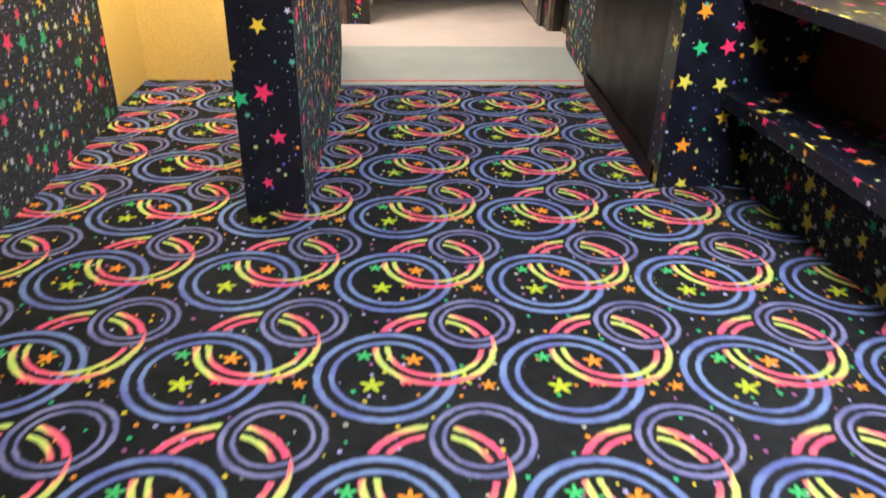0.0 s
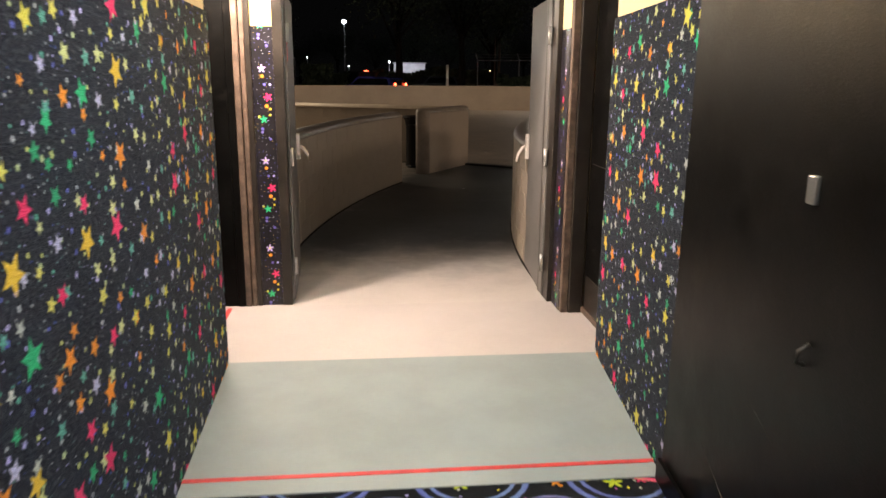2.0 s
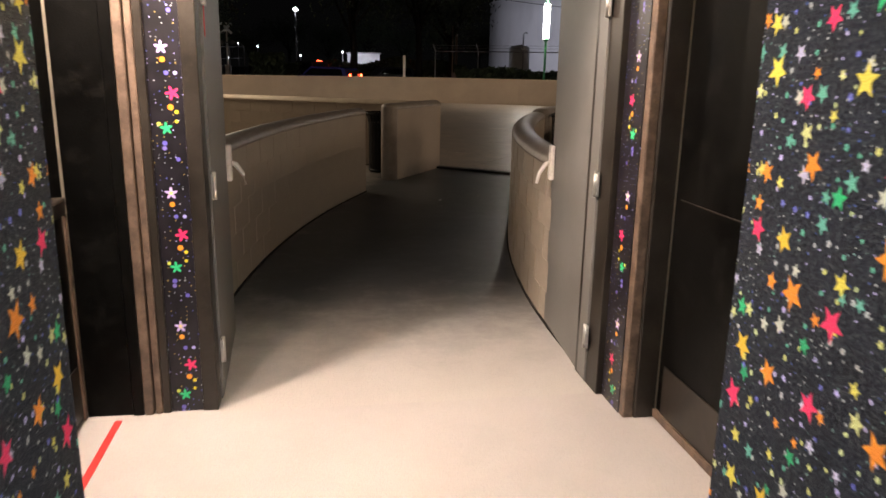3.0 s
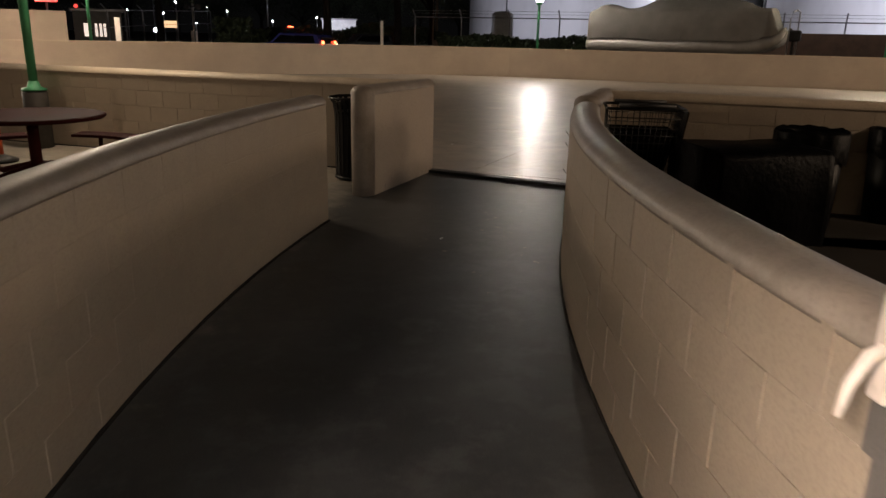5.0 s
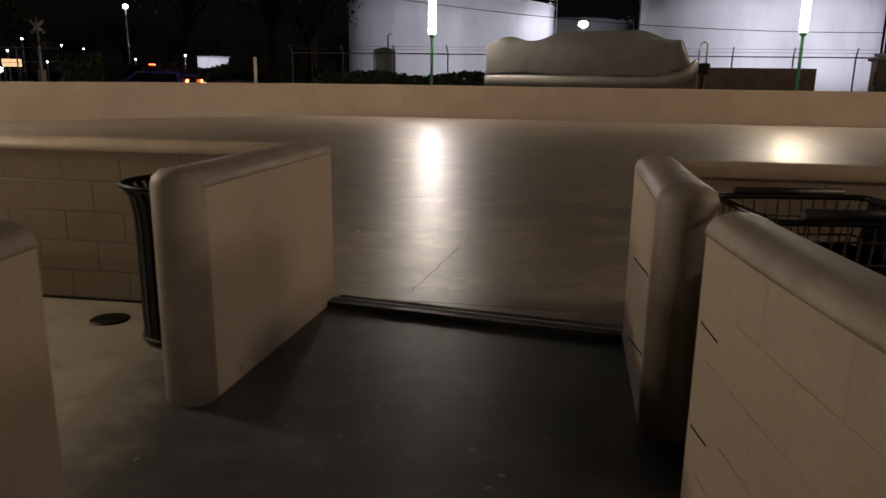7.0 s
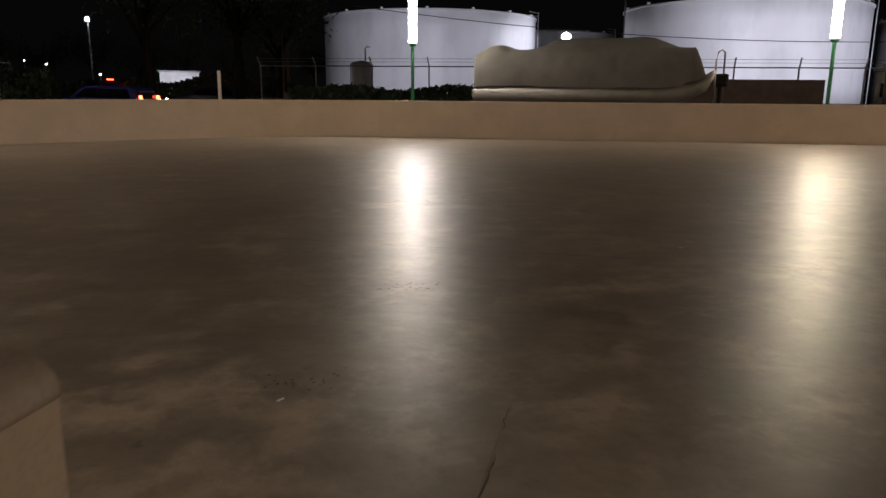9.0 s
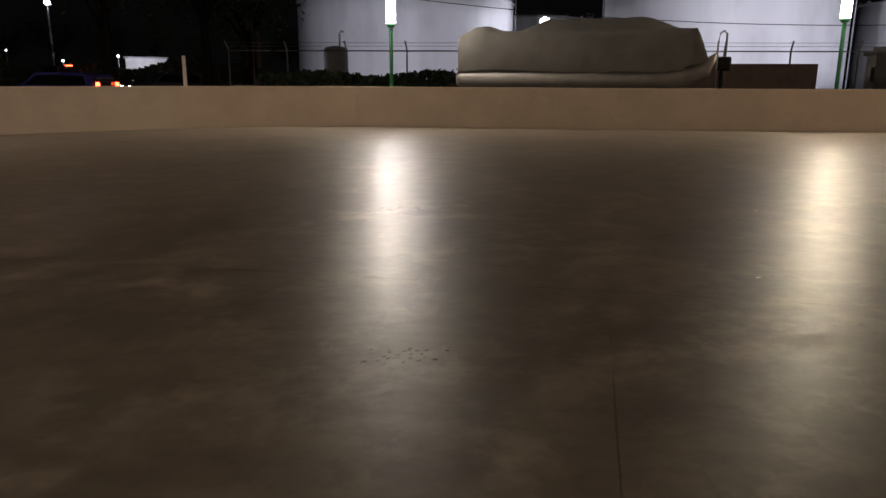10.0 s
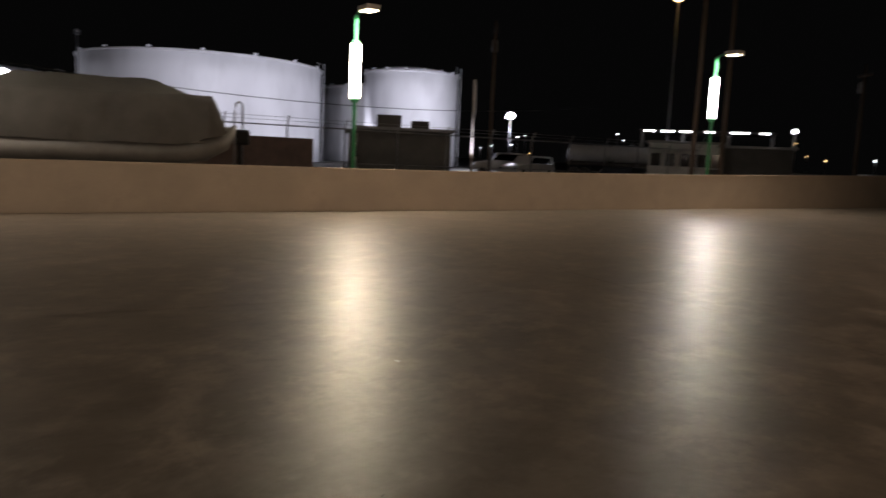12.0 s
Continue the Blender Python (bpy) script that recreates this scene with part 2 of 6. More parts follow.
def carpet_material():
    """Black carpet with linked blue, rainbow and violet rings in a 0.6 m repeat."""
    n = Nodes("ring_carpet")
    tile = 0.598
    obj = n.add("ShaderNodeTexCoord").outputs["Object"]
    rot = n.add("ShaderNodeVectorRotate", Angle=radians(3.6))
    rot.rotation_type = "Z_AXIS"
    n.put(rot.inputs["Vector"], n.vec("SUBTRACT", obj, (-0.523, 1.908, 0)))
    co = n.vec("MULTIPLY", rot.outputs[0], (1, 1, 0))
    wob = n.noise(38, co, 2)
    p = n.xyz(co)

    def wrapped(cx, cy):
        out = []
        for k, c in ((0, cx), (1, cy)):
            out.append(n.math("SUBTRACT", n.math("FLOORED_MODULO", n.math("ADD", n.math("SUBTRACT", p[k], c), tile / 2), tile), tile / 2))
        r = n.math("SQRT", n.math("ADD", n.math("MULTIPLY", out[0], out[0]), n.math("MULTIPLY", out[1], out[1])))
        r = n.math("ADD", r, n.math("MULTIPLY", n.math("SUBTRACT", wob, 0.5), 0.012))
        return out[0], out[1], r

    base = n.mix(n.step(n.noise(14, co, 4), 0.5, 0.2), (0.005, 0.006, 0.007), (0.011, 0.012, 0.014))
    col = star_layer(n, co, base, 0.05, 0.011, 0.5, [YELLOW, LILAC, (0.5, 0.5, 0.4), GREEN, ORANGE, (0.35, 0.1, 0.3)], 0.55)
    for cx, cy, rad, paint in ((0, 0, 0.034, ORANGE), (-0.13, -0.135, 0.04, (0.5, 0.62, 0.04)), (-0.165, 0.02, 0.03, (0.06, 0.5, 0.16)), (0.165, -0.1, 0.034, (0.5, 0.6, 0.05)), (-0.02, -0.115, 0.026, PINK), (0.24, -0.13, 0.026, ORANGE)):
        dx, dy, r = wrapped(cx, cy)
        ang = n.math("ARCTAN2", dx, dy)
        q = n.math("DIVIDE", r, n.math("MULTIPLY_ADD", n.math("COSINE", n.math("MULTIPLY", ang, 5.0)), 0.3 * rad, 0.66 * rad))
        col = n.mix(n.math("SUBTRACT", 1.0, n.step(q, 1.0, 0.2)), col, paint)
    # violet ring
    vx, vy, vr = wrapped(0.205, 0.225)
    violet = n.math("ADD", n.band(vr, 0.138, 0.155), n.band(vr, 0.106, 0.119))
    vcol = n.mix(n.step(n.noise(9, co, 2), 0.5, 0.2), (0.13, 0.14, 0.34), (0.24, 0.25, 0.48))
    # blue ring
    bx, by, br = wrapped(-0.088, -0.078)
    blue = n.math("ADD", n.band(br, 0.209, 0.231), n.band(br, 0.164, 0.181))
    bcol = n.mix(n.step(n.noise(7, n.vec("ADD", co, (4, 4, 0)), 2), 0.5, 0.15), (0.13, 0.165, 0.46), (0.19, 0.29, 0.57))
    # rainbow ring
    kx, ky, kr = wrapped(0.07, 0.075)
    pink = n.math("ADD", n.band(kr, 0.189, 0.211), n.band(kr, 0.151, 0.169))
    turn = n.math("MULTIPLY_ADD", n.math("SINE", n.math("MULTIPLY_ADD", n.math("ARCTAN2", kx, ky), 3.0, n.math("MULTIPLY", kr, 40.0))), 0.5, 0.5)
    pcol = n.ramp(turn, [(0.0, (0.88, 0.10, 0.24)), (0.5, (0.90, 0.22, 0.22)), (0.72, (0.80, 0.66, 0.22)), (1.0, (0.50, 0.70, 0.16))])
    col = n.mix(n.band(vr, 0.095, 0.165), col, (0.012, 0.013, 0.016))
    col = n.mix(violet, col, vcol)
    col = n.mix(n.band(br, 0.152, 0.24), col, (0.012, 0.013, 0.016))
    col = n.mix(blue, col, bcol)
    left_v = n.math("MULTIPLY", n.band(vr, 0.093, 0.168), n.math("LESS_THAN", vx, 0.06))
    left_b = n.math("MULTIPLY", n.band(br, 0.150, 0.242), n.math("LESS_THAN", kx, -0.03))
    over = n.math("MULTIPLY", pink, n.math("SUBTRACT", 1.0, n.math("MAXIMUM", left_v, left_b)))
    col = n.mix(over, col, pcol)
    worn = n.step(n.noise(1.3, co, 5), 0.55, 0.2)
    col = n.mix(n.math("MULTIPLY_ADD", worn, 0.2, 0.03), col, (0.045, 0.05, 0.052))
    pile = n.noise(500, co, 2)
    col = n.mix(n.math("MULTIPLY", n.step(pile, 0.5, 0.2), 0.45), col, (0.01, 0.01, 0.012))
    n.put(n.bsdf.inputs["Base Color"], col)
    n.bsdf.inputs["Roughness"].default_value = 0.95
    n.bsdf.inputs["Specular IOR Level"].default_value = 0.04
    n.bump(pile, 0.6, 0.004)
    return n.mat


def slab_material():
    """Hard-trowelled concrete with a worn sheen, stains and hairline marks."""
    n = Nodes("trowelled_concrete")
    co = n.add("ShaderNodeTexCoord").outputs["Object"]
    wide, mid = n.noise(0.33, co, 6, 0.62), n.noise(1.7, co, 6, 0.65)
    fine = n.noise(40, co, 3)
    rot = n.add("ShaderNodeVectorRotate", Angle=radians(29))
    rot.rotation_type = "Z_AXIS"
    n.put(rot.inputs["Vector"], co)
    drag = n.noise(1.0, n.vec("MULTIPLY", rot.outputs[0], (0.7, 3.2, 1)), 5, 0.6)
    mottle = n.noise(2.3, n.vec("ADD", co, n.vec("MULTIPLY", n.add("ShaderNodeCombineXYZ", X=mid, Y=fine).outputs[0], (0.5, 0.05, 0))), 8, 0.7)
    col = n.mix(n.step(wide, 0.5, 0.2), (0.128, 0.104, 0.081), (0.215, 0.174, 0.138))
    col = n.mix(n.math("MULTIPLY", n.step(mid, 0.52, 0.16), 0.5), col, (0.10, 0.083, 0.065))
    col = n.mix(n.math("MULTIPLY", n.step(drag, 0.6, 0.12), 0.3), col, (0.26, 0.22, 0.175))
    patch = n.step(n.noise(0.75, n.vec("ADD", co, (31, 7, 0)), 7, 0.68), 0.5, 0.12)
    light = n.math("MULTIPLY", n.math("MULTIPLY_ADD", patch, 0.58, 0.2), n.step(mottle, 0.53, 0.12))
    col = n.mix(light, col, (0.38, 0.31, 0.245))
    col = n.mix(n.math("MULTIPLY", n.step(n.noise(4.1, n.vec("ADD", co, (11, 3, 0)), 7, 0.7), 0.58, 0.09), 0.45), col, (0.092, 0.076, 0.06))
    col = n.mix(n.math("MULTIPLY", n.step(n.noise(6, co, 6, 0.75), 0.68, 0.05), 0.6), col, (0.05, 0.043, 0.036))
    n.put(n.bsdf.inputs["Base Color"], col)
    gloss = n.math("ADD", n.math("MULTIPLY", light, 0.08), n.math("MULTIPLY_ADD", drag, 0.12, n.math("MULTIPLY", mottle, 0.10)))
    n.put(n.bsdf.inputs["Roughness"], n.math("ADD", gloss, 0.262))
    n.bsdf.inputs["Specular IOR Level"].default_value = 1.0
    n.bump(n.math("ADD", n.math("MULTIPLY", drag, 0.7), n.math("ADD", n.math("MULTIPLY_ADD", fine, 0.04, n.math("MULTIPLY", n.noise(13, co, 2), 0.42)), n.math("MULTIPLY", mottle, 0.9))), 0.6, 0.008)
    return n.mat


M_CARPET = carpet_material()
M_STAR = star_material("star_wall_carpet", 0.85)
M_LAMINATE = star_material("star_laminate", 0.3, big=0.165, pile=0.0, specks=0.42, size=0.046, mid=0.017)
M_STRIP, M_STRIP_EAST = strip_material(-0.822), strip_material(7.5)
M_SLAB = slab_material()
M_CREAM = surface("cream_paint", (0.72, 0.6, 0.34), 0.6, grain=240, stain=0.6, vary=0.03, bump=0.08)
M_YELLOW = surface("yellow_paint", (0.78, 0.58, 0.2), 0.6, stain=1.2, vary=0.06, bump=0.15)
M_CEIL = surface("ceiling_paint", (0.6, 0.57, 0.5), 0.8, vary=0.08)
M_BLACK = surface("black_gloss_paint", (0.003, 0.0028, 0.0025), 0.36, spec=0.085, grain=160, stain=3, vary=0.35, bump=0.3, rough_vary=0.2, dirt=(0.010, 0.009, 0.008))
M_FRAME = surface("dark_brown_frame_paint", (0.024, 0.019, 0.015), 0.36, spec=0.35, grain=120, stain=5, vary=0.4, bump=0.2, dirt=(0.035, 0.028, 0.022))
M_BARE = surface("worn_brown_edge", (0.13, 0.085, 0.06), 0.5, grain=140, stain=14, vary=0.5, bump=0.3, dirt=(0.06, 0.04, 0.03))
M_DOOR = surface("grey_door_paint", (0.16, 0.15, 0.14), 0.45, grain=150, stain=2, vary=0.2, bump=0.15)
M_STEEL = surface("brushed_steel", (0.55, 0.54, 0.52), 0.35, 0.9, grain=200, vary=0.15, bump=0.1)
M_WHITE = surface("white_plastic", (0.75, 0.68, 0.62), 0.4, vary=0.08, bump=0.05)
M_PAPER = surface("white_paper", (0.8, 0.8, 0.82), 0.7, vary=0.05, bump=0.05)
M_MAT = surface("grey_green_floor_paint", (0.27, 0.315, 0.31), 0.55, grain=220, stain=2, vary=0.12, bump=0.25)
M_RED = surface("red_floor_paint", (0.62, 0.045, 0.04), 0.5, grain=90, stain=12, vary=0.2, bump=0.15)
M_LANDING = surface("pale_floor_paint", (0.48, 0.44, 0.415), 0.55, grain=180, stain=1.4, vary=0.08, bump=0.2)
def walkway_material():
    """Floor tone that is pale at the door and grades to dark further out."""
    n = Nodes("graded_walkway_paint")
    co = n.add("ShaderNodeTexCoord").outputs["Object"]
    wide, fine, mid = n.noise(1.1, co, 6, 0.6), n.noise(140, co, 3), n.noise(3.4, co, 6, 0.7)
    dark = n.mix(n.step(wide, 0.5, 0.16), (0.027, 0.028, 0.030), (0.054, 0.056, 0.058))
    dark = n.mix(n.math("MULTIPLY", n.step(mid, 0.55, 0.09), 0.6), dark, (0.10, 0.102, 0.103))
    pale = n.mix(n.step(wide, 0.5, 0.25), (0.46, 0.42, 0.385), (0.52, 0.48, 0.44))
    # tone goes from pale to dark with distance from the door
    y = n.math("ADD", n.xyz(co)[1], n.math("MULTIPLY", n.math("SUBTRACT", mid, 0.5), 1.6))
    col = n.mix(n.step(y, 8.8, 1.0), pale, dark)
    p = n.xyz(co)
    east = n.math("SUBTRACT", n.math("MULTIPLY", n.math("ADD", p[0], 0.1), 0.959), n.math("MULTIPLY", n.math("SUBTRACT", p[1], 13.5), 0.282))
    worn = n.step(n.math("ADD", east, n.math("MULTIPLY", n.math("SUBTRACT", mid, 0.5), 0.9)), 0.24, 0.22)
    col = n.mix(worn, (0.25, 0.225, 0.19), col)
    col = n.mix(n.math("MULTIPLY", n.step(fine, 0.58, 0.12), 0.3), col, (0.1, 0.098, 0.095))
    n.put(n.bsdf.inputs["Base Color"], col)
    n.put(n.bsdf.inputs["Roughness"], n.math("MULTIPLY_ADD", mid, 0.25, 0.32))
    n.bump(n.math("ADD", n.math("MULTIPLY", fine, 0.4), mid), 0.3, 0.004)
    return n.mat


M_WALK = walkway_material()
# for foot joints, and for shade put into the store floor and lip strip
M_JOINTSHADE = surface("dark_joint_and_shade", (0.034, 0.030, 0.026), 0.82, spec=0.2, grain=130, stain=1.1, vary=0.3, bump=0.25)
M_PATIO = surface("patio_concrete", (0.30, 0.26, 0.21), 0.6, grain=120, stain=0.9, vary=0.3, bump=0.3, dirt=(0.13, 0.115, 0.1))
M_BLOCK = surface("beige_block_paint", (0.40, 0.335, 0.262), 0.58, grain=95, stain=3, vary=0.06, bump=0.4, depth=0.004, dirt=(0.355, 0.295, 0.232))
M_PLASTER = surface("beige_plaster_paint", (0.42, 0.35, 0.28), 0.6, grain=70, stain=0.8, vary=0.09, bump=0.25, depth=0.003, dirt=(0.36, 0.30, 0.24))
M_CAP = surface("grey_cap_paint", (0.31, 0.265, 0.225), 0.5, grain=80, stain=6, vary=0.18, bump=0.4, depth=0.004, dirt=(0.30, 0.265, 0.23))
M_CAPLIGHT = surface("beige_cap_paint", (0.46, 0.38, 0.29), 0.55, grain=80, stain=3, vary=0.15, bump=0.3)
M_RUBBER = surface("black_rubber", (0.02, 0.02, 0.02), 0.5, grain=90, vary=0.3, bump=0.3)
M_BIN = surface("black_powder_coat", (0.005, 0.005, 0.0055), 0.45, spec=0.15, grain=200, vary=0.3, bump=0.1)
M_BAG = surface("black_plastic_sheet", (0.0035, 0.0035, 0.004), 0.4, spec=0.05, grain=20, stain=5, vary=0.4, bump=0.25, depth=0.02)
M_WIRE = surface("dark_steel_wire", (0.035, 0.035, 0.035), 0.35, 0.6, vary=0.3, bump=0.1)
M_GREEN = surface("green_pole_paint", (0.05, 0.26, 0.12), 0.45, grain=80, vary=0.2, bump=0.15)
M_HEAD = surface("grey_lamp_housing", (0.35, 0.33, 0.3), 0.5, vary=0.15, bump=0.1)
M_TABLE = surface("dark_red_coating", (0.05, 0.012, 0.011), 0.75, spec=0.04, grain=140, vary=0.25, bump=0.2)
M_CANVAS = surface("grey_canvas", (0.082, 0.077, 0.07), 0.8, grain=240, stain=1.6, vary=0.2, bump=0.5, depth=0.01)
M_ALU = surface("weathered_aluminium", (0.14, 0.132, 0.122), 0.55, 0.35, grain=60, stain=2, vary=0.2, bump=0.15)
M_TANK = surface("white_tank_paint", (0.72, 0.72, 0.76), 0.5, grain=0.35, stain=0.12, vary=0.05, bump=0.0, stretch=(1, 1, 0.4))
M_GALV = surface("galvanised_steel", (0.22, 0.22, 0.23), 0.5, 0.6, vary=0.2, bump=0.1)
M_ASPHALT = surface("asphalt", (0.045, 0.044, 0.043), 0.85, grain=70, stain=0.4, vary=0.3, bump=0.4)
M_FACADE = surface("facade_stucco", (0.38, 0.32, 0.25), 0.8, grain=60, stain=1.0, vary=0.12, bump=0.4)
M_LEAF = surface("dark_leaves", (0.02, 0.03, 0.013), 0.7, grain=30, stain=3, vary=0.4, bump=0.2)
M_BARK = surface("bark", (0.009, 0.007, 0.006), 0.9, spec=0.1, grain=30, stain=6, vary=0.4, bump=0.6, depth=0.02)
M_BRICK = surface("dark_brown_wall", (0.08, 0.05, 0.04), 0.8, grain=30, stain=2, vary=0.25, bump=0.3)
M_SHED = surface("pale_metal_siding", (0.5, 0.5, 0.5), 0.5, grain=20, stain=1.2, vary=0.15, bump=0.15)
M_DARK = surface("dark_siding", (0.06, 0.055, 0.05), 0.6, grain=20, stain=1.2, vary=0.25, bump=0.2)
M_CARBLACK = surface("dark_car_paint", (0.02, 0.022, 0.03), 0.2, grain=200, vary=0.1, bump=0.0)
M_CARWHITE = surface("white_car_paint", (0.6, 0.6, 0.6), 0.25, grain=200, vary=0.05, bump=0.0)
M_CARBLUE = surface("dark_blue_car_paint", (0.02, 0.025, 0.12), 0.2, grain=200, vary=0.1, bump=0.0)
M_GLASS = surface("dark_glass", (0.01, 0.01, 0.012), 0.08, vary=0.0, bump=0.0, rough_vary=0.0)
M_WOODPOLE = surface("weathered_pole_wood", (0.10, 0.07, 0.05), 0.85, grain=40, stain=4, vary=0.35, bump=0.4, stretch=(1, 1, 0.1))
M_DARKRED = surface("dark_red_panel", (0.06, 0.012, 0.01), 0.5, vary=0.3, bump=0.1)
M_CONE = surface("orange_plastic", (0.75, 0.12, 0.03), 0.45, vary=0.12, bump=0.1)
M_BLUEPRINT = surface("blue_print", (0.05, 0.07, 0.5), 0.45, vary=0.08, bump=0.0)
M_SKIN = surface("tan_print", (0.55, 0.38, 0.28), 0.5, vary=0.08, bump=0.0)
M_TUBE = glow("lit_tube", (1.0, 0.94, 0.88), 86)
M_TUBE_WARM = glow("lit_warm_tube", (1.0, 0.84, 0.6), 86)
M_LENS = glow("lit_lens", (1.0, 0.82, 0.55), 12)
M_FLOOD = glow("lit_flood", (0.92, 0.94, 1.0), 22)
M_PANEL = glow("lit_panel", (1.0, 0.92, 0.8), 6)
M_TAIL = glow("red_tail_light", (1.0, 0.07, 0.022), 13)
M_FRONT = glow("lit_headlight", (1.0, 0.9, 0.75), 14)
M_FAR = glow("far_lamp", (0.95, 0.95, 1.0), 9)
M_FARWARM = glow("far_warm_lamp", (1.0, 0.6, 0.25), 8)
M_NEON = glow("red_neon", (1.0, 0.05, 0.04), 1.6)
M_DIM = glow("dim_window", (1.0, 0.82, 0.7), 0.8)
M_BOARD = glow("dim_warm_sign", (1.0, 0.62, 0.32), 0.9)

# ---------------------------------------------------------------- building blocks


def box(bm, x0, x1, y0, y1, z0, z1, bevel=0.0):
    r = bmesh.ops.create_cube(bm, size=1.0)
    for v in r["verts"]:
        v.co = Vector(((x0 + x1) / 2 + v.co.x * (x1 - x0), (y0 + y1) / 2 + v.co.y * (y1 - y0), (z0 + z1) / 2 + v.co.z * (z1 - z0)))
    if bevel:
        edges = {e for v in r["verts"] for e in v.link_edges}
        bmesh.ops.bevel(bm, geom=list(edges), offset=bevel, segments=2, profile=0.5, affect="EDGES")
    return bm


def prism(bm, pts, z0, z1):
    """An upright block over the plan pts, anticlockwise."""
    lo = [bm.verts.new((x, y, z0)) for x, y in pts]
    hi = [bm.verts.new((x, y, z1)) for x, y in pts]
    bm.faces.new(lo[::-1]), bm.faces.new(hi)
    for i in range(len(pts)):
        j = (i + 1) % len(pts)
        bm.faces.new((lo[i], lo[j], hi[j], hi[i]))
    return bm


def tube(bm, pts, radius, seg=10, cap=True):
    """A round bar along pts; radius is a number or one a point."""
    pts = [Vector(p) for p in pts]
    rings = []
    for i, p in enumerate(pts):
        d = (pts[min(i + 1, len(pts) - 1)] - pts[max(i - 1, 0)]).normalized()
        side = d.cross(Vector((0, 0, 1)) if abs(d.z) < 0.95 else Vector((0, 1, 0))).normalized()
        up = side.cross(d)
        r = radius[i] if isinstance(radius, (list, tuple)) else radius
        rings.append([bm.verts.new(p + r * (math.cos(a) * side + math.sin(a) * up)) for a in (2 * math.pi * k / seg for k in range(seg))])
    for a, b in zip(rings, rings[1:]):
        for k in range(seg):
            f = bm.faces.new((a[k], a[(k + 1) % seg], b[(k + 1) % seg], b[k]))
            f.smooth = True
    if cap:
        bm.faces.new(rings[0][::-1]), bm.faces.new(rings[-1])
    return bm


def lathe(bm, profile, seg=24, at=(0, 0)):
    """A turned shape from (radius, height) pairs."""
    rings = [[bm.verts.new((at[0] + r * math.cos(2 * math.pi * k / seg), at[1] + r * math.sin(2 * math.pi * k / seg), z)) for k in range(seg)] for r, z in profile]
    for a, b in zip(rings, rings[1:]):
        for k in range(seg):
            bm.faces.new((a[k], a[(k + 1) % seg], b[(k + 1) % seg], b[k])).smooth = True
    bm.faces.new(rings[0][::-1]), bm.faces.new(rings[-1])
    return bm


def sweep(bm, path, profile):
    """Sweeps a closed (offset to the left, height) profile along a plan path."""
    path = [Vector((*p, 0)) for p in path]
    rows = []
    for i, p in enumerate(path):
        d = (path[min(i + 1, len(path) - 1)] - path[max(i - 1, 0)]).normalized()
        left = Vector((-d.y, d.x, 0))
        rows.append([bm.verts.new(p + left * o + Vector((0, 0, z))) for o, z in profile])
    k = len(profile)
    for a, b in zip(rows, rows[1:]):
        for i in range(k):
            bm.faces.new((a[i], b[i], b[(i + 1) % k], a[(i + 1) % k])).smooth = True
    if k == 4:
        for a, b in zip(rows, rows[1:]):
            for i in range(4):
                bm.edges.get((a[i], b[i])).smooth = False
    for end in (bm.faces.new(rows[0]), bm.faces.new(rows[-1][::-1])):
        for e in end.edges:
            e.smooth = False
    return bm


def mesh_of(name, bm, material):
    bmesh.ops.recalc_face_normals(bm, faces=bm.faces)
    uv = bm.loops.layers.uv.new("metres")
    for f in bm.faces:
        a = [abs(c) for c in f.normal]
        for l in f.loops:
            c = l.vert.co
            l[uv].uv = (c.x, c.y) if a[2] >= max(a[0], a[1]) else (c.y, c.z) if a[0] > a[1] else (c.x, c.z)
    me = bpy.data.meshes.new(name)
    bm.to_mesh(me)
    bm.free()
    me.materials.append(material)
    return me


def part(name, bm, material, parent, label=""):
    ob = new(name, mesh_of(name, bm, material))
    ob.parent = parent
    return tagged(ob, label)


def thing(name, label, category, at=(0, 0, 0), turn=0.0, group="", kind=""):
    """An Empty at the thing's base, to carry its parts."""
    ob = new(name)
    ob.matrix_world = pose(*at, 0, 0, turn)
    return tagged(ob, label, category, group, kind)


def setting(name, bm, material, label="", category=""):
    return tagged(new(name, mesh_of(name, bm, material)), label, category, kind="structure")


def B():
    return bmesh.new()

# ---------------------------------------------------------------- the hall
TOP, STAR = 2.7, 1.83
carpet = setting("floor_carpet", box(B(), -2.6, 3.6, -3.2, 5.31, -0.1, 0.0), M_CARPET, "black carpet with blue and rainbow rings", "carpet")
setting("floor_side_room", box(B(), -2.6, -1.1, 5.31, 5.7, -0.1, -0.001), M_CARPET, "black ring carpet in the side room", "carpet")
setting("floor_ramp", box(B(), -0.99, 1.3, 5.31, 6.63, -0.1, 0.004), M_MAT, "grey-green painted concrete floor strip", "floor")
setting("floor_landing", box(B(), -1.4, 1.4, 6.63, 7.62, -0.1, 0.001), M_LANDING, "pale painted concrete landing at the door", "floor")
setting("floor_line", box(B(), -0.95, 1.02, 5.415, 5.44, 0.0, 0.0065), M_RED, "thin red painted line across the floor", "floor line")
setting("floor_line_side", box(B(), -1.125, -1.095, 6.75, 7.6, 0.0, 0.004), M_RED, "thin red painted line on the landing", "floor line")
setting("ceiling", box(B(), -3.0, 4.0, -3.4, 7.9, TOP, TOP + 0.15), M_CEIL, "plain pale ceiling", "ceiling")


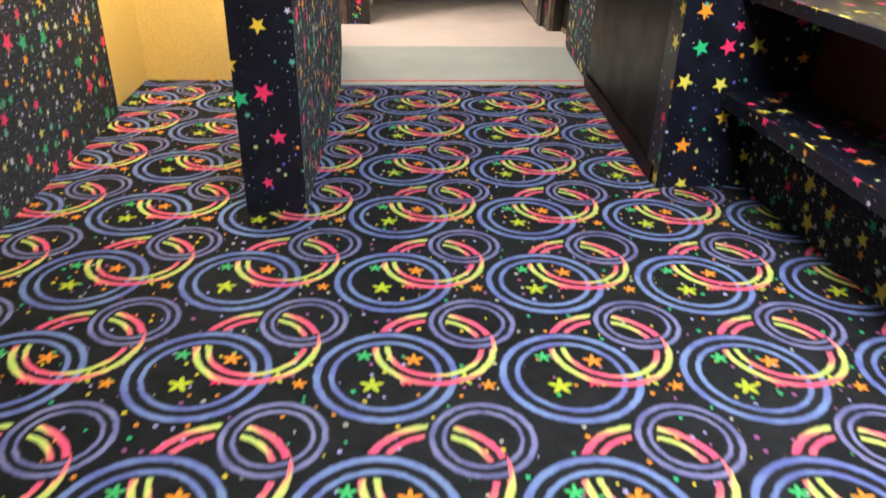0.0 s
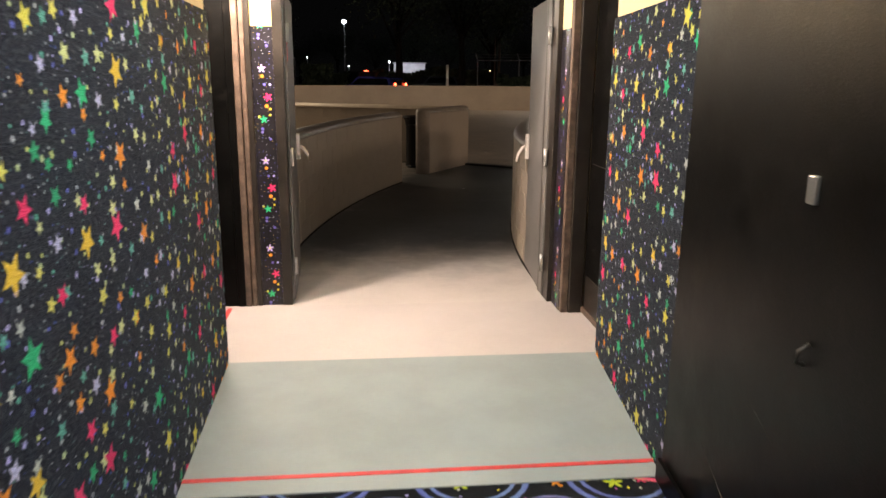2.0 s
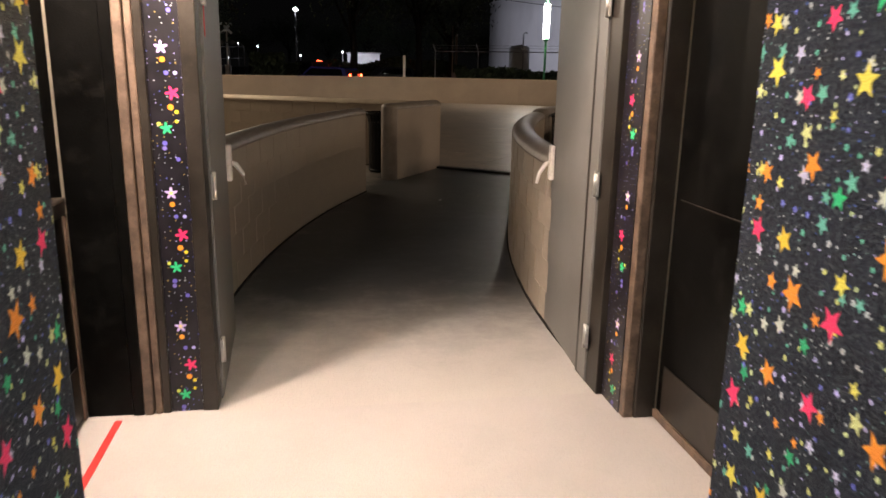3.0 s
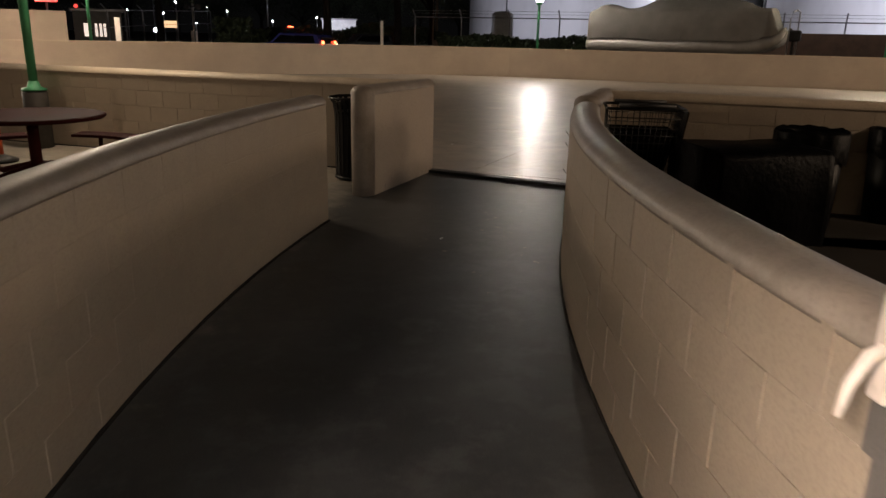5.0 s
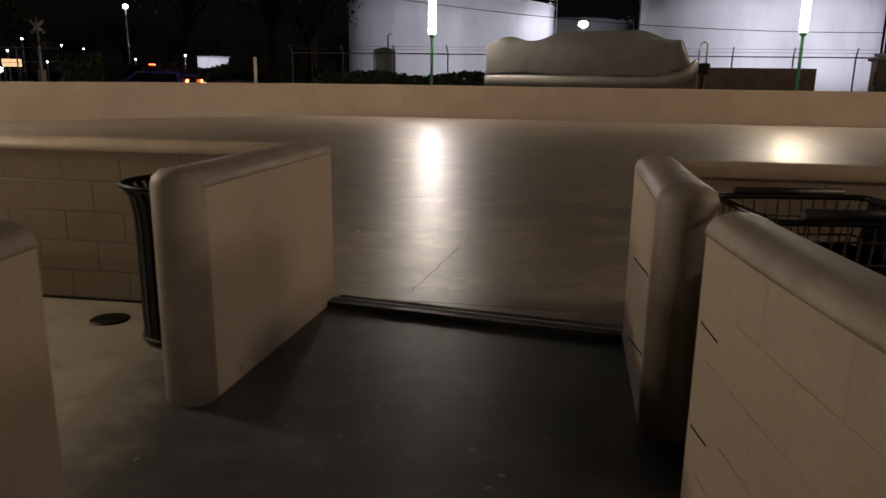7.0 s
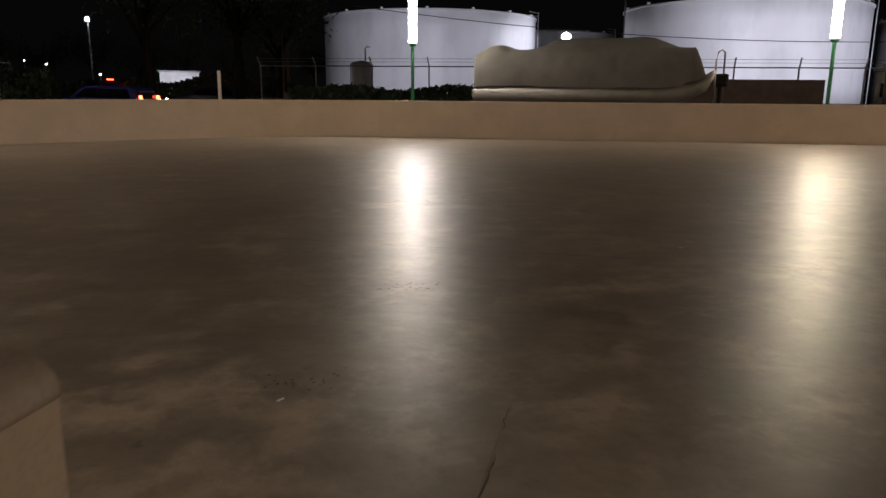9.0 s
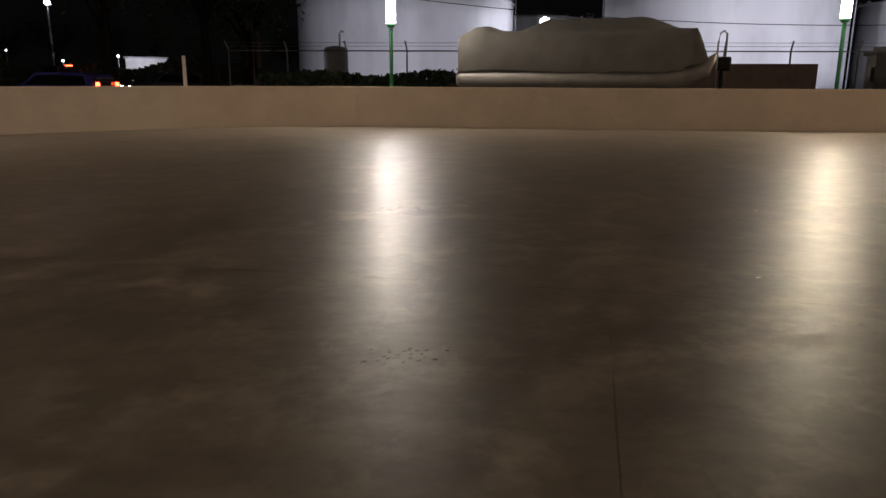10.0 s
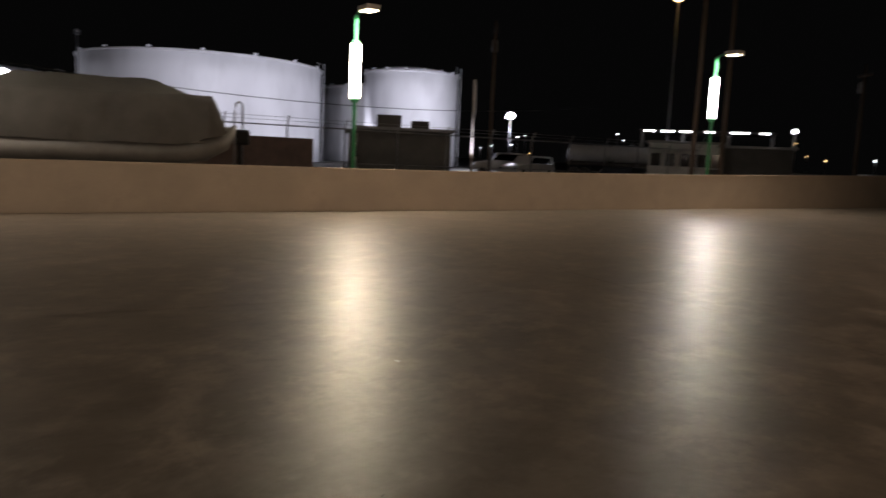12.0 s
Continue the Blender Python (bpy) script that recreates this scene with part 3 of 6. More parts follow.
def clad(name, pts, z_split, upper, label, z_top=TOP, cover=M_STAR):
    """A wall with star covering up to z_split and paint above."""
    w = tagged(new(name), label, "wall", kind="structure")
    part("covering", prism(B(), pts, 0.0, z_split), cover, w, "black covering printed with bright stars")
    cx, cy = sum(p[0] for p in pts) / len(pts), sum(p[1] for p in pts) / len(pts)
    inset = [(x + 0.012 * (1 if cx > x else -1), y + 0.012 * (1 if cy > y else -1)) for x, y in pts]
    part("upper_wall", prism(B(), inset, z_split, z_top), upper, w, "cream painted upper wall")
    return w


clad("wall_wing", [(-1.24, 3.10), (-0.97, 3.10), (-0.90, 5.3), (-0.945, 6.63), (-1.24, 6.63)], STAR, M_CREAM, "wing wall covered in black star-print carpet")
setting("wall_wing_end", box(B(), -1.243, -0.968, 3.09, 3.099, 0.0, STAR), M_LAMINATE, "black laminate end panel printed with bright stars", "wall panel")
clad("wall_west", [(-2.5, -3.2), (-2.28, -3.2), (-2.28, 4.62), (-2.5, 4.62)], STAR, M_CREAM, "side wall covered in black star-print carpet")
clad("wall_passage", [(0.96, 5.31), (1.3, 5.31), (1.3, 6.63), (1.10, 6.63)], STAR, M_CREAM, "passage wall covered in black star-print carpet")
setting("wall_side_room", prism(B(), [(-2.5, 4.62), (-2.34, 4.62), (-2.34, 5.47), (-1.24, 5.47), (-1.24, 5.62), (-2.5, 5.62)], 0, TOP), M_YELLOW, "bright yellow painted side room wall", "wall")
clad("wall_counter", [(0.80, 3.33), (3.5, 3.33), (3.5, 3.5), (0.80, 3.5)], 1.12, M_CREAM, "cream wall with black star-print dado behind the counter", cover=M_LAMINATE)
setting("trim_corner", box(B(), 0.775, 0.80, 3.318, 3.36, 1.12, TOP, 0.003), M_WHITE, "pale corner trim", "trim")
setting("trim_dado", box(B(), 0.80, 3.5, 3.322, 3.33, 1.105, 1.125), M_BLACK, "thin black dado trim", "trim")
setting("wall_east", box(B(), 3.5, 3.65, -3.2, 3.5, 0, TOP), M_CREAM, "cream painted wall", "wall")
setting("wall_south", box(B(), -2.6, 3.65, -3.35, -3.2, 0, TOP), M_CREAM, "cream painted wall", "wall")
setting("wall_behind_panel", prism(B(), [(0.87, 3.5), (1.35, 3.5), (1.35, 5.31), (1.01, 5.31)], 0, TOP), M_CREAM, "cream painted wall", "wall")

# tall black panel along the passage
panel = thing("black_wall_panel", "glossy black painted door panel with a small lock", "panel")
part("board", prism(B(), [(0.808, 3.362), (0.862, 3.362), (1.005, 5.30), (0.952, 5.30)], 0.012, 2.25), M_BLACK, panel)
px = lambda y: 0.808 + (y - 3.362) * 0.0743
part("lock", box(B(), px(4.45) - 0.014, px(4.45) + 0.004, 4.43, 4.465, 1.24, 1.31, 0.004), M_STEEL, panel, "small steel lock plate")
hook = B()
tube(hook, [(px(4.4) - 0.004, 4.38, 0.91), (px(4.4) - 0.03, 4.385, 0.89), (px(4.4) - 0.028, 4.39, 0.86), (px(4.4) - 0.004, 4.40, 0.85)], 0.006, 8)
part("pull", hook, M_FRAME, panel, "small dark pull")
hook = B()
tube(hook, [(px(4.2) - 0.002, 4.2, 1.90), (px(4.2) - 0.03, 4.2, 1.88), (px(4.2) - 0.03, 4.205, 1.82), (px(4.2) - 0.004, 4.21, 1.80)], 0.006, 8)
part("hook", hook, M_FRAME, panel, "small dark hook")
for y0, z0, y1, z1 in ((4.95, 0.34, 4.55, 0.16), (4.62, 0.62, 4.5, 0.58), (3.9, 1.05, 3.7, 0.99)):
    part("scratch", tube(B(), [(px(y0) - 0.0006, y0, z0), (px(y1) - 0.0006, y1, z1)], 0.0009, 5), M_FRAME, panel, "thin scratch in the paint")
setting("baseboard", prism(B(), [(0.79, 3.40), (0.805, 3.40), (0.944, 5.30), (0.93, 5.30)], 0.0, 0.09), M_BLACK, "black baseboard", "baseboard")

# vestibule: folded-back inner doors and the outer door
for name, x0, x1 in (("wall_recess_west", -1.45, -1.31), ("wall_recess_east", 1.29, 1.43)):
    setting(name, box(B(), x0, x1, 6.6, 7.66, 0, TOP), M_CREAM, "plain cream recess wall", "wall")
setting("wall_recess_back", box(B(), -1.45, -1.24, 6.5, 6.6, 0, TOP), M_CREAM, "plain cream recess wall", "wall")
for side, xa, xb, ya, yb, face in (("w", -1.295, -1.25, 6.66, 7.63, -1.25), ("e", 1.235, 1.28, 6.67, 7.335, 1.235)):
    leaf = thing("inner_door", "scuffed black inner door leaf, folded open against the wall", "door", group="inner doors")
    part("leaf", box(B(), xa, xb, ya, yb, 0.012, 2.08, 0.004), M_BLACK, leaf)
    s = 1 if side == "w" else -1
    fx = sorted((face, face + s * 0.006))
    part("kick_plate", box(B(), fx[0], fx[1], ya + 0.03, yb - 0.05, 0.04, 0.27, 0.001), M_FRAME, leaf, "scuffed dark kick plate")
    part("push_bar", box(B(), *sorted((face + s * 0.002, face + s * 0.05)), ya + 0.12, yb - 0.12, 0.93, 1.0, 0.01) if side == "w" else box(B(), face - 0.004, face + 0.001, ya + 0.05, yb - 0.05, 1.0, 1.005), M_FRAME, leaf)
    if side == "w":
        part("edge_strip", box(B(), face, face + 0.008, yb - 0.03, yb, 0.012, 0.98, 0.001), M_BARE, leaf, "bare worn edge strip")
    else:
        part("sill_strip", box(B(), face - 0.016, face + 0.001, ya, yb, 0.012, 0.05, 0.003), M_BARE, leaf, "worn brown bottom strip")

WALLH = 5.2
setting("wall_facade_west", prism(B(), [(-16, 7.70), (-0.755, 7.70), (-0.755, 7.76), (-1.3, 7.92), (-16, 7.92)], 0, WALLH), M_FACADE, "stucco outside wall of the building", "wall")
setting("wall_facade_east", box(B(), 1.10, 22, 7.40, 7.92, 0, WALLH), M_FACADE, "stucco outside wall of the building", "wall")
setting("wall_facade_lintel", box(B(), -0.755, 1.10, 7.70, 7.77, 2.10, WALLH), M_FACADE, "stucco wall above the door", "wall")
setting("roof", box(B(), -16, 22, -3.5, 7.95, WALLH - 0.05, WALLH + 0.2), M_CEIL, "flat roof", "roof")
frame_ob = thing("door_frame", "dark brown moulded door frame with star-print strips", "door frame", kind="structure")
m = B()
box(m, -1.25, -1.06, 7.655, 7.70, 0, 2.12, 0.004), box(m, -1.06, -1.012, 7.64, 7.70, 0, 2.12, 0.006)
part("architrave", m, M_BLACK, frame_ob)
m = B()
box(m, -1.012, -0.972, 7.64, 7.70, 0, 2.12, 0.008), box(m, -0.966, -0.936, 7.648, 7.70, 0, 2.12, 0.006)
part("moulding", m, M_BARE, frame_ob, "worn brown moulding")
part("moulding", box(B(), -0.936, -0.90, 7.652, 7.70, 0, 2.12, 0.006), M_FRAME, frame_ob)
part("star_strip", box(B(), -0.90, -0.765, 7.668, 7.70, 0, STAR), M_STRIP, frame_ob, "star-print strip")
part("upper_strip", box(B(), -0.90, -0.765, 7.668, 7.70, STAR, 2.12), M_YELLOW, frame_ob, "cream strip")
part("jamb", box(B(), -0.765, -0.70, 7.655, 7.76, 0, 2.10, 0.004), M_FRAME, frame_ob)
part("architrave", box(B(), 1.135, 1.234, 7.34, 7.40, 0, 2.12, 0.008), M_FRAME, frame_ob)
part("moulding", box(B(), 1.088, 1.135, 7.35, 7.40, 0, 2.12, 0.006), M_BARE, frame_ob, "worn copper-brown edge")
part("star_strip", box(B(), 1.086, 1.10, 7.40, 7.60, 0, STAR), M_STRIP_EAST, frame_ob, "star-print strip")
part("upper_strip", box(B(), 1.086, 1.10, 7.40, 7.60, STAR, 2.12), M_CREAM, frame_ob, "cream strip")
part("jamb", box(B(), 1.055, 1.10, 7.60, 7.90, 0, 2.10, 0.004), M_FRAME, frame_ob)
part("head", box(B(), -0.755, 1.10, 7.66, 7.77, 2.05, 2.10, 0.004), M_FRAME, frame_ob)
part("head_panel", box(B(), -1.31, 1.29, 7.66, 7.70, 2.12, TOP), M_CREAM, frame_ob, "cream panel over the door")

for hinge, tip, s in (((-0.69, 7.77), (-0.735, 8.67), 1), ((1.045, 7.74), (1.115, 8.64), -1)):
    d = (Vector(tip) - Vector(hinge)).normalized()
    ang = math.degrees(math.atan2(d.y, d.x))
    leaf = thing("outer_door", "grey painted steel door leaf, standing open outwards", "door", (*hinge, 0), ang, group="outer doors")
    ys = (0.0, 0.045) if s > 0 else (-0.045, 0.0)
    part("leaf", box(B(), 0.0, 0.9, *ys, 0.012, 2.05, 0.003), M_DOOR, leaf)
    out = -1 if s > 0 else 1
    part("lever_plate", box(B(), 0.835, 0.885, *sorted((0.0, out * 0.03)), 0.89, 1.09, 0.008), M_WHITE, leaf, "white lever plate")
    lever = B()
    tube(lever, [(0.86, out * 0.028, 0.99), (0.86, out * 0.05, 0.98), (0.855, out * 0.085, 0.93), (0.85, out * 0.10, 0.87)], [0.013, 0.014, 0.012, 0.009], 10)
    part("lever", lever, M_WHITE, leaf, "white curved lever")
    for z in (0.25, 1.0, 1.8):
        hb = B()
        box(hb, -0.035, 0.012, *sorted((0.0, out * 0.008)), z - 0.055, z + 0.055, 0.002)
        tube(hb, [(-0.006, out * 0.012, z - 0.06), (-0.006, out * 0.012, z + 0.06)], 0.009, 8)
        part("hinge", hb, M_STEEL, leaf, "steel butt hinge")
    if s < 0:
        part("edge_label", box(B(), -0.0035, -0.0001, -0.035, -0.012, 1.55, 1.72), M_YELLOW, leaf, "worn yellow edge label")
    else:
        part("edge_label", box(B(), 0.05, 0.08, -0.003, -0.0001, 1.62, 1.85), M_RED, leaf, "faded red edge label")
    part("sweep_strip", box(B(), 0.0, 0.9, ys[0] + 0.006, ys[1] - 0.006, 0.004, 0.012), M_RUBBER, leaf)

# serving counter with an open shelf
counter = thing("serving_counter", "black star-laminate counter with an open lower shelf", "counter")
part("top", box(B(), 1.06, 1.9, -1.6, 3.325, 0.94, 1.0, 0.006), M_LAMINATE, counter)
part("ledge", box(B(), 1.06, 1.5, -1.6, 3.325, 0.43, 0.505, 0.006), M_LAMINATE, counter)
part("base_panel", box(B(), 1.27, 1.30, -1.6, 3.325, 0.0, 0.43), M_STAR, counter)
part("back_panel", box(B(), 1.50, 1.53, -1.6, 3.325, 0.43, 0.94), M_DARKRED, counter, "dark red shelf back")
part("end_panel", box(B(), 1.08, 1.9, -1.63, -1.6, 0.0, 0.94), M_STAR, counter)
napkin = thing("napkin_box", "white napkin box standing on the counter", "napkin box", (1.17, 3.2, 1.001), 12)
part("body", box(B(), -0.065, 0.065, -0.05, 0.05, 0, 0.13, 0.006), M_PAPER, napkin)
flap = B()
tube(flap, [(-0.05, 0.0, 0.132), (0.05, 0.0, 0.136)], 0.012, 8)
part("paper_tip", flap, M_PAPER, napkin)
poster = thing("wall_poster", "dark and blue printed poster on the cream wall", "poster", (1.26, 3.326, 1.28))
part("sheet", box(B(), -0.2, 0.27, -0.004, 0.0, 0.0, 0.46), M_CREAM, poster, "cream printed sheet")
part("print_line", box(B(), -0.2, 0.27, -0.007, 0.0, 0.0, 0.075, 0.002), M_BLACK, poster, "dark printed band")
for x, z, w in ((-0.12, 0.035, 0.03), (-0.07, 0.045, 0.02), (-0.02, 0.035, 0.04), (0.05, 0.04, 0.03), (0.11, 0.035, 0.05), (0.19, 0.04, 0.04)):
    part("print_bar", box(B(), x - w / 2, x + w / 2, -0.0105, -0.0065, z - 0.009, z + 0.009, 0.001), M_PAPER, poster, "pale print bar")
m = B()
lathe(m, [(0.001, -0.001), (0.2, 0.0), (0.2, 0.002), (0.001, 0.003)], 32)
o = part("print_outline", m, M_BLACK, poster, "dark printed outline")
o.matrix_local = pose(0.07, -0.006, 0.27, 90, 0, 0)
m = B()
lathe(m, [(0.001, -0.001), (0.19, 0.0), (0.19, 0.002), (0.001, 0.003)], 32)
o = part("print_field", m, M_BLUEPRINT, poster, "blue printed disc")
o.matrix_local = pose(0.07, -0.009, 0.272, 90, 0, 0)
for cx, rz, paint in ((-0.11, 0.068, M_FRAME), (-0.11, 0.06, M_SKIN), (0.0, 0.068, M_FRAME), (0.0, 0.06, M_PAPER), (0.12, 0.068, M_FRAME), (0.12, 0.06, M_SKIN)):
    m = B()
    lathe(m, [(0.001, -0.001), (rz, 0.0), (rz, 0.002), (0.001, 0.003)], 20)
    o = part("print_oval", m, paint, poster, "pale printed oval")
    o.matrix_local = pose(cx, -0.012 if rz > 0.065 else -0.0145, 0.10, 90, 0, 0)
for cx, cy, w in ((0.6, 1.2, 1.2), (0.0, 4.9, 0.6), (-1.75, 4.7, 0.6)):
    light = thing("ceiling_light", "flat lit ceiling panel in a white frame", "ceiling light", (cx, cy, TOP), group="ceiling lights")
    m = B()
    for x0, x1, y0, y1 in ((-w / 2 - 0.03, w / 2 + 0.03, -0.33, -0.3), (-w / 2 - 0.03, w / 2 + 0.03, 0.3, 0.33), (-w / 2 - 0.03, -w / 2, -0.3, 0.3), (w / 2, w / 2 + 0.03, -0.3, 0.3)):
        box(m, x0, x1, y0, y1, -0.035, 0.0)
    part("frame", m, M_WHITE, light)
    part("diffuser", box(B(), -w / 2, w / 2, -0.3, 0.3, -0.02, -0.004), M_PANEL, light)
glo = thing("vestibule_light", "slim tube light under the vestibule ceiling", "ceiling light", (-1.08, 7.1, TOP))
part("housing", box(B(), -0.07, 0.07, -0.35, 0.35, -0.06, 0.0, 0.01), M_WHITE, glo)

# ---------------------------------------------------------------- outside floors
setting("ground", box(B(), -400, 500, 7.93, 700, -0.6, -0.03), M_ASPHALT, "dark asphalt ground reaching the horizon", "ground")
setting("ground_south", box(B(), -400, 500, -200, 7.93, -0.6, -0.12), M_ASPHALT, "dark asphalt ground", "ground")
setting("pavement_walkway", prism(B(), [(-1.3, 7.62), (1.3, 7.62), (3.3, 13.2), (3.05, 14.62), (1.55, 15.80), (0.4, 15.2), (-0.1, 13.5)], -0.2, 0.0), M_WALK, "concrete walkway, pale at the door and dark further out", "pavement")
U, V = Vector((0.872, -0.489)), Vector((0.489, 0.872))
LIP_W, LIP_E = Vector((1.57, 15.74)), Vector((3.0, 14.62))


def line(p, d, s):
    return (p.x + d.x * s, p.y + d.y * s)


setting("pavement_patio", prism(B(), [(-16, 7.92), (-0.75, 7.92), (-0.1, 13.5), (0.4, 15.2), (1.5, 15.76), line(LIP_W, U, -22)], -0.2, -0.004), M_PATIO, "stained patio concrete", "pavement")
# store floor's true tone is unknown; its deep shade is put into the colour
setting("pavement_store", prism(B(), [(1.2, 7.92), (20, 7.92), line(LIP_E, U, 18), (3.05, 14.62), (2.2, 13.2)], -0.2, -0.004), M_JOINTSHADE, "storage corner concrete, its deep shade put into the colour", "pavement")
strip = thing("threshold_strip", "black rubber edge strip with a worn metal nosing", "edge strip", kind="structure")
d = (LIP_E - LIP_W).normalized()
back = Vector((-d.y, d.x))
back = -back if back.dot(V) < 0 else back


def quad(a, b, wa, wb):
    return [line(a, back, wa), line(b, back, wa), line(b, back, wb), line(a, back, wb)]


part("rubber", prism(B(), quad(LIP_W, LIP_E, -0.05, 0.02), 0.0, 0.03), M_RUBBER, strip)
part("nosing", prism(B(), quad(LIP_W, LIP_E, 0.02, 0.042), 0.0, 0.036), M_GALV, strip, "worn metal nosing")

# ---------------------------------------------------------------- low walls
CAPR = 0.104


def cap_ring(z, r):
    arc = [(r * math.cos(a), z + 0.62 * r * math.sin(a)) for a in (math.pi * k / 10 for k in range(11))]
    return arc + [(-r, z - 0.012), (r, z - 0.012)]


BLOCKS = []


def block_wall(name, label, path, height, cap_mat, cap_r=CAPR, thick=0.2, courses=5, body=M_BLOCK, joint="worn"):
    """A low wall of painted blocks along a plan path, with a rounded cap."""
    w = tagged(new(name), label, "wall", kind="structure")
    k = thick / 2 - (0.001 if joint == "worn" else 0.004)
    core = [(-k, 0.0), (k, 0.0), (k, height), (-k, height)]
    part("core", sweep(B(), path, core), body, w)
    part("cap", sweep(B(), path, cap_ring(height, cap_r)), cap_mat, w, "rounded painted cap")
    foot = thick / 2 + 0.014
    part("foot_joint", sweep(B(), path, [(-foot, 0.0), (foot, 0.0), (foot, 0.012), (-foot, 0.012)]), M_JOINTSHADE, w, "dark sealant line")
    BLOCKS.append((w, path, height, thick, courses, joint))
    return w


def curve(a, k, y0, y1, n, off):
    pts = []
    for i in range(n + 1):
        y = y0 + (y1 - y0) * i / n
        slope = 2 * k * (y - 8)
        nx, ny = 1 / math.hypot(1, slope), -slope / math.hypot(1, slope)
        pts.append((a + k * (y - 8) ** 2 + off * nx, y + off * ny))
    return pts


block_wall("wall_low_west", "curved low beige block wall with a rounded cap", curve(-0.90, 0.0395, 7.95, 13.55, 28, -0.10), 0.965, M_CAP)
block_wall("wall_low_east", "curved low beige block wall with a rounded grey cap", curve(1.10, 0.0435, 7.95, 13.14, 26, 0.10), 0.965, M_CAP)
t1 = Vector((0.534, 0.845))
n1 = Vector((-0.845, 0.534))
stub_w = [line(Vector((0.74, 14.43)) + n1 * 0.11, t1, s) for s in (0.1, 0.5, 1.0, 1.62)]
w = tagged(new("wall_stub_west"), "short plastered low wall with a rounded end", "wall", kind="structure")
part("body", sweep(B(), stub_w, [(-0.11, 0), (0.11, 0), (0.11, 0.97), (-0.11, 0.97)]), M_PLASTER, w)
part("cap", sweep(B(), stub_w, cap_ring(0.97, 0.116)), M_CAP, w, "rounded painted cap")
post = B()
lathe(post, [(0.114, 0.0), (0.114, 0.975), (0.105, 1.005), (0.075, 1.032), (0.02, 1.043)], 20, stub_w[0])
part("end_post", post, M_CAP, w, "rounded grey wall end")
t2 = Vector((0.505, 0.863))
n2 = Vector((0.863, -0.505))
stub_e = [line(Vector((2.40, 13.58)) + n2 * 0.115, t2, s) for s in (0.11, 0.5, 0.9, 1.2)]
w = tagged(new("wall_stub_east"), "short plastered low wall with a rounded end", "wall", kind="structure")
part("body", sweep(B(), stub_e, [(-0.115, 0), (0.115, 0), (0.115, 0.97), (-0.115, 0.97)]), M_PLASTER, w)
part("cap", sweep(B(), stub_e, cap_ring(0.97, 0.116)), M_CAP, w, "rounded painted cap")
post = B()
lathe(post, [(0.118, 0.0), (0.118, 0.975), (0.108, 1.005), (0.075, 1.032), (0.02, 1.043)], 20, stub_e[0])
part("end_post", post, M_CAP, w, "rounded grey wall end")
# walls between patio and slab
block_wall("wall_patio_west", "low beige block wall along the slab", [line(LIP_W - V * 0.11, U, s) for s in (-0.05, -4, -8, -12, -16, -20)], 0.96, M_CAPLIGHT, 0.108, joint="clear")
block_wall("wall_patio_east", "low beige block wall along the slab", [line(LIP_E - V * 0.11, U, s) for s in (0.1, 4, 8, 12, 16)], 0.96, M_CAPLIGHT, 0.108, joint="clear")
# perimeter walls of the slab
CORNER = Vector((4.9, 38.25))
setting_far = tagged(new("wall_perimeter_north"), "long smooth beige perimeter wall of the slab", "wall", kind="structure")
WEST = Vector((-0.93, -0.37)).normalized()
north = [line(CORNER, U, s) for s in (4, 10, 20, 30, 40, 50, 62)]


def rising(path, heights, lo, inner, outer, thick):
    """A wall with a level foot and a top that follows the given heights."""
    m = B()
    rows = []
    for i, p in enumerate(path):
        a, b = path[max(i - 1, 0)], path[min(i + 1, len(path) - 1)]
        d = (Vector(b) - Vector(a)).normalized()
        n = Vector((-d.y, d.x))
        z0, z1 = (lo, heights[i]) if thick is None else (heights[i], heights[i] + thick)
        rows.append([m.verts.new((p[0] + n.x * o, p[1] + n.y * o, z)) for o, z in ((inner, z0), (outer, z0), (outer, z1), (inner, z1))])
    for a, b in zip(rows, rows[1:]):
        for i in range(4):
            m.faces.new((a[i], b[i], b[(i + 1) % 4], a[(i + 1) % 4]))
    m.faces.new(rows[0]), m.faces.new(rows[-1][::-1])
    return m


tops = [1.08, 1.08, 1.09, 1.2, 1.38, 1.52, 1.6]
part("body", rising(north, tops, -0.05, 0.0, 0.2, None), M_PLASTER, setting_far)
part("coping", rising(north, tops, 0, -0.012, 0.212, 0.04), M_CAPLIGHT, setting_far, "flat coping")
setting_west = tagged(new("wall_perimeter_west"), "long smooth beige perimeter wall with a rounded bend", "wall", kind="structure")
bend = [(CORNER + WEST * 6.5 * (1 - f) ** 2 + U * 4 * f * f) for f in (k / 14 for k in range(15))]
west = [line(CORNER, WEST, s) for s in (30, 20, 12)] + [(p.x, p.y) for p in bend]
part("body", sweep(B(), west, [(0, -0.05), (0.2, -0.05), (0.2, 1.08), (0, 1.08)]), M_PLASTER, setting_west)
part("coping", sweep(B(), west, [(-0.012, 1.08), (0.212, 1.08), (0.212, 1.12), (-0.012, 1.12)]), M_CAPLIGHT, setting_west, "flat coping")


